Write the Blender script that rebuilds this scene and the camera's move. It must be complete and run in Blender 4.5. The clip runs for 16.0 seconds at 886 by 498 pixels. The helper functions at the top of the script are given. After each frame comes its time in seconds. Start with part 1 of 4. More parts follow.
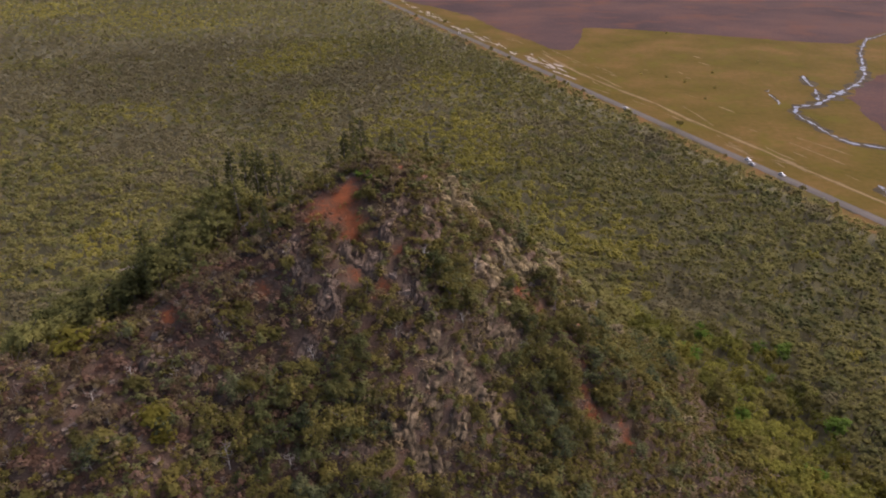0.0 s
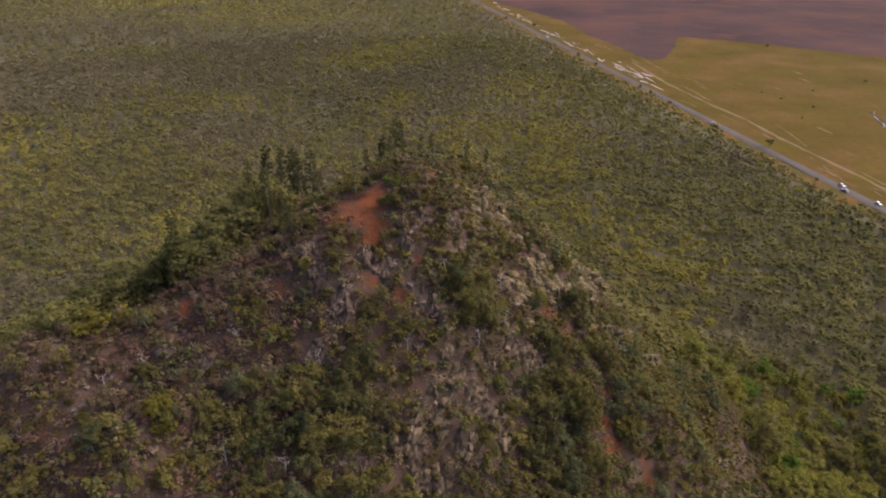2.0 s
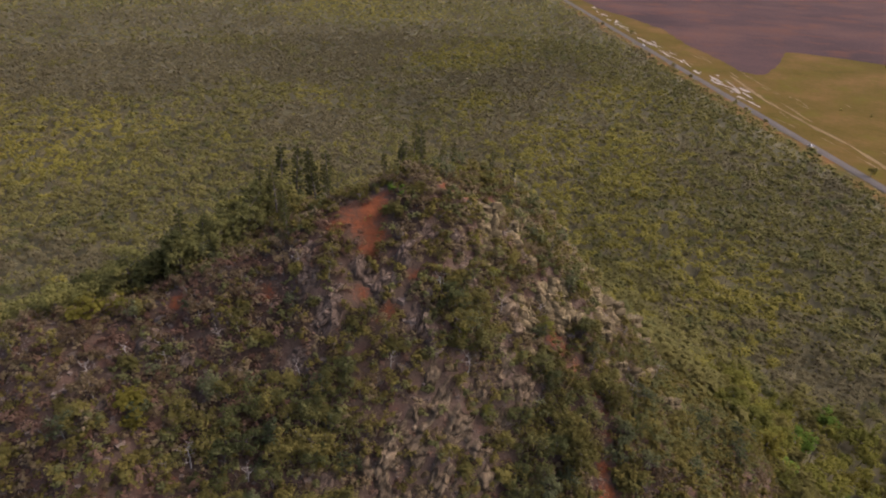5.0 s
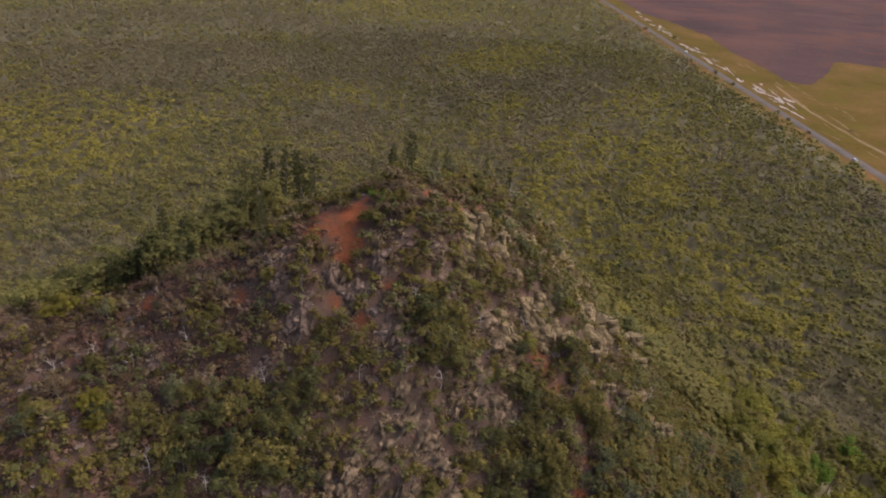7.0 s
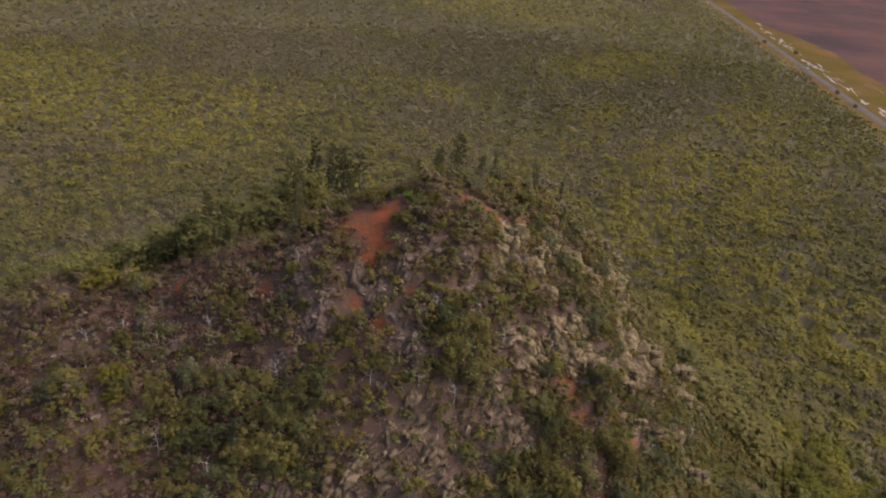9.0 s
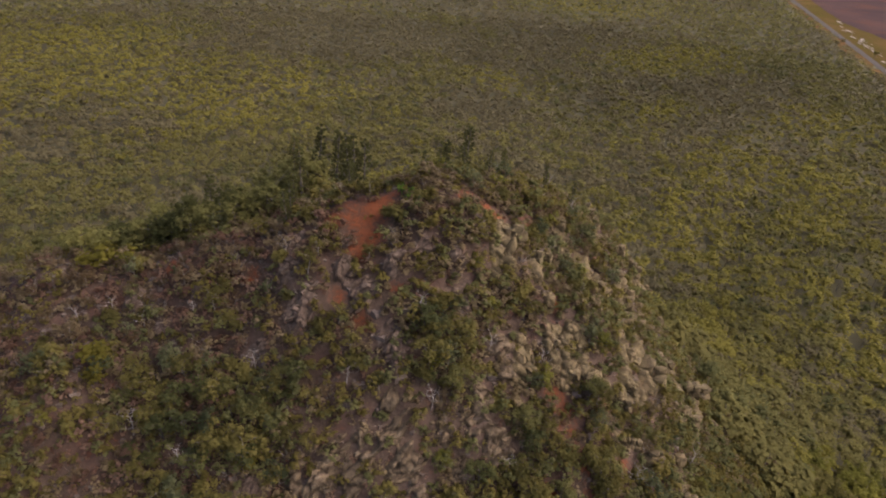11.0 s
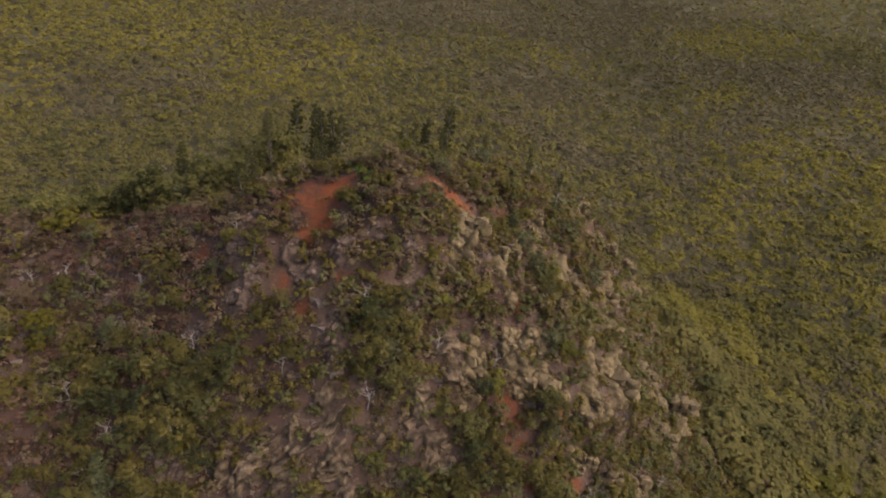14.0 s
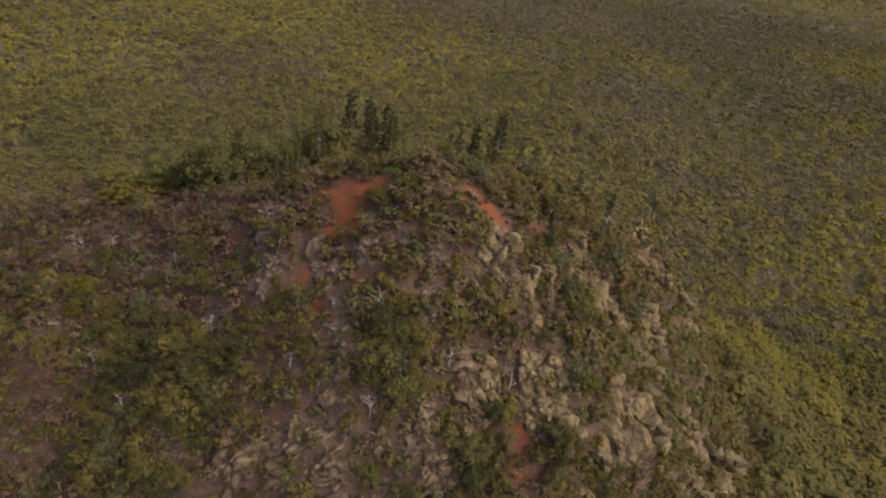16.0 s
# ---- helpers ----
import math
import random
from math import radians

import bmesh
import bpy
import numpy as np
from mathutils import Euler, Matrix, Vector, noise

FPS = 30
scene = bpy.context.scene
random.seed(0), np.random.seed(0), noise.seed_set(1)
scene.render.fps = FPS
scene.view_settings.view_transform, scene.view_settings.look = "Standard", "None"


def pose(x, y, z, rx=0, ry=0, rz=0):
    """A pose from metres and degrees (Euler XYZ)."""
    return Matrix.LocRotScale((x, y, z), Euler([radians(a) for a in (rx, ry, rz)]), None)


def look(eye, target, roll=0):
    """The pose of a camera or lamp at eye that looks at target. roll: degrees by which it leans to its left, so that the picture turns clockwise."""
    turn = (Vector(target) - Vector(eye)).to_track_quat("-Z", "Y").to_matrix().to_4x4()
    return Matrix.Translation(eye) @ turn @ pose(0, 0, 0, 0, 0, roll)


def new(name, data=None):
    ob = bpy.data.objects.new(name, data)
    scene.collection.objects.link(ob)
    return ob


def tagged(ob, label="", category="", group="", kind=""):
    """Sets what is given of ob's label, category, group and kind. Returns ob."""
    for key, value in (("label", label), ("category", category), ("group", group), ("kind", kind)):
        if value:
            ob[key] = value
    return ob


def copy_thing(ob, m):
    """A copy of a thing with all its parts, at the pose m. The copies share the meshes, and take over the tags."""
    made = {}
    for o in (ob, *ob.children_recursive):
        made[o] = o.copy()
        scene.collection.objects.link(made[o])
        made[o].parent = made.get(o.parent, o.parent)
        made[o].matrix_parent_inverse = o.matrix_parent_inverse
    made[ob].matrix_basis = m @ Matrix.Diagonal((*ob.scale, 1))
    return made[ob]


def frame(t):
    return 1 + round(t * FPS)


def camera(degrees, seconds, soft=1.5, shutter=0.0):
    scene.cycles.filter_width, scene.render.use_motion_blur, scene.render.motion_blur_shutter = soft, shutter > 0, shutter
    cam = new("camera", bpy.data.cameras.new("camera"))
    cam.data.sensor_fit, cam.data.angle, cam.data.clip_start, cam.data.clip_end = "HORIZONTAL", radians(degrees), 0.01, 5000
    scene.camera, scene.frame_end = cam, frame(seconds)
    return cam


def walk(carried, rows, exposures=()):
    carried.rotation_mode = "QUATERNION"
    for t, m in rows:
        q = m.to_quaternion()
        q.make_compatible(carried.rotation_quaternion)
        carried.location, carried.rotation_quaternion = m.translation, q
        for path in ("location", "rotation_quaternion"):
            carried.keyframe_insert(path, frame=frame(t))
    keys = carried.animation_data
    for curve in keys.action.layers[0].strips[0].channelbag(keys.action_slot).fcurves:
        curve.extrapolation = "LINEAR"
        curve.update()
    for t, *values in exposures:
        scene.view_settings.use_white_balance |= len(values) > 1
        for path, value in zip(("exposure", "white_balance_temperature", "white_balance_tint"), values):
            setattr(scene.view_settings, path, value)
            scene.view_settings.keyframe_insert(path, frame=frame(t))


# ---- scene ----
cam = camera(66.2, 16.0, soft=2.0)
PATH = [
    (0, (4.59, 0.636, 155.63), (4.486, 2.402, 154.696), 0.1),
    (0.5, (6.844, 1.774, 155.654), (6.683, 3.536, 154.721), 0.3),
    (1, (9.124, 2.976, 155.702), (8.904, 4.732, 154.77), 0.6),
    (1.5, (11.293, 4.239, 155.701), (11.017, 5.986, 154.769), 0.8),
    (2, (13.461, 5.672, 155.714), (13.127, 7.409, 154.781), 1.0),
    (2.5, (15.51, 7.114, 155.702), (15.12, 8.839, 154.768), 1.3),
    (3, (17.573, 8.751, 155.664), (17.124, 10.462, 154.729), 1.5),
    (3.5, (19.451, 10.379, 155.636), (18.951, 12.075, 154.7), 1.8),
    (4, (21.326, 12.112, 155.614), (20.798, 13.799, 154.678), 1.9),
    (4.2, (22.05, 12.794, 155.606), (21.512, 14.478, 154.67), 2.0),
    (6.3, (29.628, 20.092, 155.48), (28.996, 21.74, 154.54), 2.3),
    (6.5, (30.325, 20.82, 155.462), (29.681, 22.464, 154.523), 2.4),
    (7, (32.039, 22.72, 155.386), (31.362, 24.351, 154.447), 2.6),
    (7.5, (33.701, 24.593, 155.291), (32.978, 26.203, 154.349), 2.8),
    (8, (35.421, 26.644, 155.213), (34.637, 28.224, 154.269), 3.1),
    (8.5, (37.017, 28.591, 155.134), (36.171, 30.136, 154.187), 3.3),
    (9, (38.604, 30.784, 155.05), (37.689, 32.286, 154.099), 3.7),
    (9.2, (39.191, 31.683, 155.033), (38.25, 33.169, 154.079), 3.8),
    (11.3, (44.359, 41.399, 154.716), (43.316, 42.783, 153.716), 4.4),
    (11.5, (44.799, 42.366, 154.703), (43.752, 43.741, 153.697), 4.4),
    (12, (45.84, 44.816, 154.657), (44.784, 46.171, 153.633), 4.7),
    (12.5, (46.846, 47.224, 154.612), (45.781, 48.56, 153.572), 4.8),
    (13, (47.856, 49.729, 154.565), (46.786, 51.047, 153.508), 5.0),
    (13.5, (48.841, 52.162, 154.523), (47.754, 53.461, 153.46), 5.1),
    (14, (49.795, 54.695, 154.433), (48.663, 55.951, 153.365), 5.4),
    (14.5, (50.691, 57.14, 154.351), (49.506, 58.34, 153.276), 5.6),
    (15, (51.46, 59.7, 154.244), (50.226, 60.845, 153.164), 6.0),
    (15.5, (52.134, 62.176, 154.178), (50.856, 63.266, 153.093), 6.2),
    (16, (52.773, 64.832, 154.107), (51.455, 65.869, 153.016), 6.4),
]
walk(cam, [(t, look(eye, target, roll)) for t, eye, target, roll in PATH],
     exposures=[(0.0, 1.42, 6120, 20), (9.0, 1.36, 6120, 20), (16.0, 1.2, 6350, 19)])

import itertools

from mathutils.geometry import tessellate_polygon

# ---- sky and sun ----
SUN_AZ, SUN_EL = 67.0, 49.0          # degrees clockwise from north (+y), and above the horizon
world = bpy.data.worlds.new("sky")
scene.world = world
world.use_nodes = True
wn, wl = world.node_tree.nodes, world.node_tree.links
sky = wn.new("ShaderNodeTexSky")
sky.sky_type, sky.sun_disc = "NISHITA", False
sky.sun_elevation, sky.sun_rotation = radians(SUN_EL), radians(SUN_AZ)
sky.air_density, sky.dust_density, sky.ozone_density = 1.0, 6.0, 0.6
wl.new(sky.outputs[0], wn["Background"].inputs[0])
wn["Background"].inputs[1].default_value = 0.15
lamp = bpy.data.lights.new("sun", "SUN")
lamp.energy, lamp.angle, lamp.color = 0.82, radians(52), (1.0, 0.86, 0.68)
sun = new("sun", lamp)
ca, sa = math.cos(radians(SUN_EL)), math.sin(radians(SUN_EL))
sun.matrix_world = look((300 * ca * math.sin(radians(SUN_AZ)), 300 * ca * math.cos(radians(SUN_AZ)), 300 * sa), (0, 0, 0))

# ---- materials ----


class Nodes:
    """A short way to write a node material."""

    def __init__(self, name):
        self.mat = bpy.data.materials.new(name)
        self.mat.use_nodes = True
        self.n, self.l = self.mat.node_tree.nodes, self.mat.node_tree.links
        self.n.remove(self.n["Principled BSDF"])
        self.out = self.n["Material Output"]

    def add(self, kind, **inputs):
        node = self.n.new("ShaderNode" + kind)
        for key, value in inputs.items():
            self.put(node, key, value)
        return node

    def put(self, node, key, value):
        key = int(key[1:]) if key[0] == "i" and key[1:].isdigit() else key.replace("_", " ")
        if isinstance(value, bpy.types.NodeSocket):
            self.l.new(value, node.inputs[key])
        else:
            node.inputs[key].default_value = value

    def where(self):
        return self.add("NewGeometry").outputs["Position"]

    def noise(self, scale, detail=3.0, rough=0.55, at=None):
        node = self.add("TexNoise", Vector=at or self.where(), Scale=scale, Detail=detail, Roughness=rough)
        return node.outputs["Fac"]

    def ramp(self, fac, *stops):
        node = self.add("ValToRGB", Fac=fac)
        while len(node.color_ramp.elements) < len(stops):
            node.color_ramp.elements.new(0.5)
        for e, (p, c) in zip(node.color_ramp.elements, stops):
            e.position = p
            e.color = (*c, 1) if len(c) == 3 else c
        return node.outputs["Color"]

    def step(self, fac, lo, hi):
        node = self.add("MapRange", Value=fac)
        node.inputs["From Min"].default_value, node.inputs["From Max"].default_value = lo, hi
        return node.outputs[0]

    def mix(self, fac, a, b, kind="MIX"):
        node = self.n.new("ShaderNodeMix")
        node.data_type, node.blend_type = "RGBA", kind
        for i, v in ((0, fac), (6, a), (7, b)):
            if isinstance(v, bpy.types.NodeSocket):
                self.l.new(v, node.inputs[i])
            else:
                node.inputs[i].default_value = v if i == 0 else (*v, 1)
        return node.outputs[2]

    def math(self, op, a, b=0.0):
        node = self.n.new("ShaderNodeMath")
        node.operation = op
        for i, v in ((0, a), (1, b)):
            if isinstance(v, bpy.types.NodeSocket):
                self.l.new(v, node.inputs[i])
            else:
                node.inputs[i].default_value = v
        return node.outputs[0]

    def bump(self, height, strength, distance):
        node = self.add("Bump", Height=height, Strength=strength, Distance=distance)
        return node.outputs[0]

    def surface(self, colour, rough=0.9, normal=None, spec=0.2, metal=0.0):
        b = self.n.new("ShaderNodeBsdfPrincipled")
        self.put(b, "Base Color", colour if isinstance(colour, bpy.types.NodeSocket) else (*colour, 1))
        self.put(b, "Roughness", rough)
        self.put(b, "Specular IOR Level", spec)
        self.put(b, "Metallic", metal)
        if normal:
            self.put(b, "Normal", normal)
        self.l.new(b.outputs[0], self.out.inputs[0])
        return self.mat


def leaf_material(name, dark, mid, light, single=False):
    """Foliage: a tint for each tree, a finer one for each leaf spray, and light shining through."""
    m = Nodes(name)
    if single:
        tree = m.add("ObjectInfo").outputs["Random"]
    else:
        plant = m.add("Attribute")
        plant.attribute_name = "tint"
        tree = plant.outputs["Fac"]
    leaf = m.add("NewGeometry").outputs["Random Per Island"]
    fine = m.noise(2.6, 4.0, 0.7)
    tone = m.math("ADD", m.math("MULTIPLY", tree, 0.74), m.math("MULTIPLY", leaf, 0.1))
    tone = m.math("ADD", tone, m.math("MULTIPLY", m.step(fine, 0.3, 0.7), 0.16))
    col = m.ramp(tone, (0.12, dark), (0.5, mid), (0.9, light))
    rough = m.bump(fine, 0.4, 0.3)
    dif = m.add("BsdfDiffuse", Color=col, Normal=rough)
    tra = m.add("BsdfTranslucent", Color=m.mix(0.5, col, light))
    both = m.add("MixShader", Fac=0.6, i1=dif.outputs[0], i2=tra.outputs[0])
    m.l.new(both.outputs[0], m.out.inputs[0])
    return m.mat


def bark_material(name, a, b):
    m = Nodes(name)
    f = m.noise(3.0, 4.0)
    return m.surface(m.ramp(f, (0.3, a), (0.7, b)), 0.9, m.bump(f, 0.4, 0.05))


def ground_material():
    m = Nodes("ground")
    p = m.where()
    big, mid, fine = m.noise(0.03, 3.0), m.noise(0.35, 5.0), m.noise(2.2, 5.0, 0.65)
    litter = m.mix(m.step(big, 0.35, 0.65), (0.06, 0.052, 0.03), (0.074, 0.063, 0.038))
    litter = m.mix(m.step(mid, 0.4, 0.68), litter, (0.068, 0.062, 0.028))
    scree = m.ramp(fine, (0.32, (0.036, 0.0235, 0.0165)), (0.5, (0.051, 0.034, 0.0235)), (0.68, (0.085, 0.06, 0.043)))
    scree = m.mix(m.step(mid, 0.45, 0.7), scree, (0.058, 0.033, 0.024))
    slope = m.add("Attribute")
    slope.attribute_name = "scree"
    col = m.mix(slope.outputs["Fac"], litter, scree)
    rock = m.add("Attribute")
    rock.attribute_name = "stone"
    crack = m.add("TexVoronoi", Vector=p, Scale=0.9)
    crack.feature = "DISTANCE_TO_EDGE"
    stone = m.ramp(fine, (0.25, (0.03, 0.021, 0.016)), (0.5, (0.06, 0.043, 0.032)), (0.78, (0.14, 0.107, 0.08)))
    stone = m.mix(m.step(crack.outputs["Distance"], 0.06, 0.0), stone, (0.06, 0.05, 0.04))
    rf = m.math("MULTIPLY", rock.outputs["Fac"], m.step(m.math("ADD", mid, m.math("MULTIPLY", fine, 0.4)), 0.6, 0.82))
    col = m.mix(rf, col, stone)
    red = m.add("Attribute")
    red.attribute_name = "red_soil"
    rd = m.step(m.math("ADD", red.outputs["Fac"], m.math("MULTIPLY", m.math("SUBTRACT", m.math("ADD", m.math("MULTIPLY", fine, 0.5), m.math("MULTIPLY", mid, 0.5)), 0.5), 4.0)), 0.34, 0.95)
    soil = m.ramp(m.math("ADD", m.math("MULTIPLY", mid, 0.5), m.math("MULTIPLY", fine, 0.5)), (0.36, (0.057, 0.0195, 0.0085)), (0.64, (0.13, 0.041, 0.0155)))
    col = m.mix(rd, col, soil)
    h = m.math("ADD", m.math("MULTIPLY", fine, 0.6), mid)
    return m.surface(col, 0.95, m.bump(h, 0.8, 0.35), 0.1)


def rock_material(name, dark, mid, light):
    m = Nodes(name)
    co = m.add("TexCoord").outputs["Object"]
    p = m.where()
    fine, mid_n = m.noise(2.3, 7.0, 0.74, p), m.noise(0.5, 4.0, 0.6, p)
    streak = m.add("TexWave", Vector=p, Scale=0.55, Distortion=9.0, Detail=4.0)
    col = m.ramp(fine, (0.36, dark), (0.5, mid), (0.64, light))
    col = m.mix(m.math("MULTIPLY", m.step(mid_n, 0.5, 0.72), 0.75), col, (0.145, 0.096, 0.056))
    col = m.mix(m.math("MULTIPLY", m.step(streak.outputs["Fac"], 0.6, 0.95), 0.4), col, dark)
    lich = m.noise(0.9, 5.0, 0.7, p)
    col = m.mix(m.math("MULTIPLY", m.step(lich, 0.58, 0.68), 0.6), col, (0.23, 0.2, 0.145))
    tall = m.add("Mapping", Vector=p)
    tall.inputs["Scale"].default_value = (1.25, 1.25, 0.5)
    crack = m.add("TexVoronoi", Vector=tall.outputs[0], Scale=1.0)
    crack.feature = "DISTANCE_TO_EDGE"
    line = m.step(m.math("ADD", crack.outputs["Distance"], m.math("MULTIPLY", m.math("SUBTRACT", fine, 0.5), 0.12)), 0.09, 0.0)
    col = m.mix(m.math("MULTIPLY", line, 0.6), col, (0.06, 0.043, 0.032))
    tile = m.add("Attribute")
    tile.attribute_name = "block"
    col = m.mix(0.4, col, m.mix(tile.outputs["Fac"], dark, light), "MIX")
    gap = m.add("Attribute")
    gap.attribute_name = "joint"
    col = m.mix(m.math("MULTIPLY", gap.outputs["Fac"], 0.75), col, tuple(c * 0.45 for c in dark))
    speck = m.noise(6.0, 5.0, 0.75, p)
    col = m.mix(m.math("MULTIPLY", m.step(speck, 0.52, 0.64), 0.65), col, dark)
    h = m.math("SUBTRACT", m.math("ADD", m.math("ADD", fine, mid_n), m.math("MULTIPLY", speck, 0.35)), m.math("MULTIPLY", line, 0.6))
    return m.surface(col, 0.92, m.bump(h, 0.5, 0.14), 0.15)


M_GROUND = ground_material()
M_ROCK = rock_material("weathered_rock", (0.0404, 0.0294, 0.0141), (0.097, 0.0712, 0.0338), (0.173, 0.136, 0.0676))
# greyer rock of the ribs, darkened too: front slope's shade in the colour
M_ROCK_BEDDED_SHADED = rock_material("shaded_bedded_rock", (0.0323, 0.0229, 0.0138), (0.0791, 0.056, 0.0317), (0.166, 0.124, 0.0746))
M_ROCK_PURPLE = rock_material("purple_rock", (0.0385, 0.0256, 0.0182), (0.0742, 0.0517, 0.0374), (0.121, 0.0886, 0.0658))
M_SCREE = rock_material("scree_stone", (0.06, 0.045, 0.036), (0.12, 0.093, 0.075), (0.195, 0.157, 0.13))
M_LEAF_PLAIN = leaf_material("woodland_leaf", (0.101, 0.094, 0.0363), (0.139, 0.125, 0.0451), (0.183, 0.16, 0.055))
# dry grey leaf; also colours the stands that lie in cloud shade
M_LEAF_GREY = leaf_material("dry_and_shaded_leaf", (0.101, 0.088, 0.0494), (0.132, 0.113, 0.0621), (0.171, 0.146, 0.0782))
# yellow leaf of odd trees; mainly stands in for patches of sunlight
M_LEAF_YELLOW_SUNLIT = leaf_material("yellow_sunlit_leaf", (0.133, 0.118, 0.0309), (0.174, 0.152, 0.0371), (0.219, 0.19, 0.0464))
M_LEAF_DEEP = leaf_material("deep_green_leaf", (0.0721, 0.074, 0.0324), (0.103, 0.103, 0.041), (0.139, 0.134, 0.0508))
M_LEAF_HILL = leaf_material("hill_scrub_leaf", (0.0718, 0.0618, 0.0187), (0.106, 0.0888, 0.0263), (0.148, 0.123, 0.0356))
M_LEAF_HEATH = leaf_material("grey_brown_heath_leaf", (0.0974, 0.0727, 0.0398), (0.139, 0.107, 0.0595), (0.195, 0.151, 0.0874))
M_LEAF_GUM = leaf_material("gum_leaf", (0.0848, 0.0863, 0.0212), (0.126, 0.123, 0.027), (0.174, 0.158, 0.0339), True)
M_LEAF_SHRUB = leaf_material("shrub_leaf", (0.0713, 0.0655, 0.0226), (0.111, 0.0983, 0.0311), (0.169, 0.143, 0.0437), True)
M_LEAF_BLUE = leaf_material("blue_green_leaf", (0.0502, 0.0568, 0.029), (0.0799, 0.0859, 0.0424), (0.121, 0.125, 0.0594), True)
M_LEAF_BRIGHT = leaf_material("bright_leaf", (0.085, 0.076, 0.015), (0.125, 0.11, 0.022), (0.17, 0.148, 0.03), True)
M_LEAF_GULLY = leaf_material("gully_leaf", (0.0495, 0.0558, 0.0243), (0.0801, 0.0829, 0.0315), (0.124, 0.114, 0.04), True)
M_LEAF_LIME = leaf_material("lime_leaf", (0.0504, 0.0798, 0.0128), (0.0798, 0.122, 0.02), (0.118, 0.168, 0.032), True)
M_LEAF_PINE = leaf_material("pine_leaf", (0.0396, 0.0418, 0.01595), (0.0682, 0.0682, 0.0242), (0.11, 0.1034, 0.0363), True)
M_LEAF_DRY = leaf_material("dry_bush_leaf", (0.0765, 0.054, 0.0291), (0.117, 0.0837, 0.0459), (0.167, 0.126, 0.0727), True)
M_LEAF_LITTER = leaf_material("brown_brush", (0.075, 0.0438, 0.03), (0.121, 0.0725, 0.0506), (0.173, 0.113, 0.0798))
M_LEAF_CREST = leaf_material("crest_leaf", (0.0841, 0.0841, 0.0306), (0.123, 0.117, 0.0397), (0.176, 0.161, 0.0519), True)
M_BARK = bark_material("grey_bark", (0.1, 0.082, 0.068), (0.21, 0.182, 0.155))
M_BARK_DARK = bark_material("dark_bark", (0.05, 0.04, 0.033), (0.12, 0.1, 0.085))
M_DEADWOOD = bark_material("bleached_deadwood", (0.16, 0.135, 0.115), (0.3, 0.265, 0.23))

# ---- shape of the land ----
SPURS = [  # x, y, z of one end, x, y, z of the other, side slope
    (-110, 58, 68, -62, 76, 88, .8), (-62, 76, 88, -38, 92, 99, .85), (-38, 92, 99, -16, 113, 107, .9),
    (-16, 113, 107, -12, 134, 105, .95), (-12, 134, 105, -6, 168, 76, 1.05), (-6, 168, 76, 0, 215, 23, .9),
    (-10, 112, 104, 10, 122, 94, 1.1), (10, 122, 94, 24, 134, 77, 1.0), (-20, 96, 101, -14, 78, 85, .85)]
SPURS_LOW = [
    (-2, 88, 84, 16, 82, 74, .95), (20, 106, 82, 46, 106, 60, .9), (24, 134, 78, 44, 160, 44, 1.0),
    (-38, 72, 82, -42, 58, 78, .8), (-26, 108, 106, -40, 115, 103, .85), (-18, 116, 107, -22, 130, 106, .85)]
KNOLLS = [(-42, 66, 5.6), (-24, 96, 5.4), (-6, 120, 6.2), (36, 108, 4.7), (30, 144, -3.4), (0, 138, 3.1), (-18, 78, 1.9),
          (18, 90, 3.5), (18, 120, -1.7), (42, 156, -3.2), (-6, 156, 3.2), (-60, 78, 1.8), (-12, 108, 2.1), (24, 102, 1.5),
          (36, 132, -1.5), (18, 138, 0.9), (36, 150, -1.7), (-12, 156, 1.5), (18, 78, 1.3), (42, 108, 1.0),
          (52, 128, 4.7), (-28, 88, -1.9), (20, 96, -2.4), (28, 168, -3.4), (12, 112, 1.2), (-4, 96, 3.3), (12, 88, -4.1), (44, 112, -1.6),
          (-20, 96, -2.7), (36, 136, -2.3), (44, 160, 1.7), (-4, 72, -3.5), (-36, 72, -1.4), (12, 128, 2.0), (-12, 120, -1.2), (-52, 64, 1.4),
          (20, 160, -2.2), (-4, 160, 2.6), (4, 152, 1.6), (52, 136, 2.7), (36, 152, 1.9), (-20, 112, 1.3), (-44, 80, -1.3), (-44, 96, 1.3),
          (4, 80, -1.8), (-12, 64, -2.0)]
SWELLS = [(0, 60, -2.1), (-80, 100, 2.9), (20, 200, -3.4), (-20, 160, 1.2), (100, 180, -3.1), (80, 160, -2.4), (-100, 100, 3.4), (0, 200, -4.2),
          (100, 160, -3.1), (20, 240, 1.9), (100, 200, -2.1), (-100, 120, 2.7), (40, 80, -2.7), (-80, 80, 2.2), (-80, 120, 2.1), (0, 240, 1.9),
          (80, 140, -1.7), (80, 180, -1.7)]
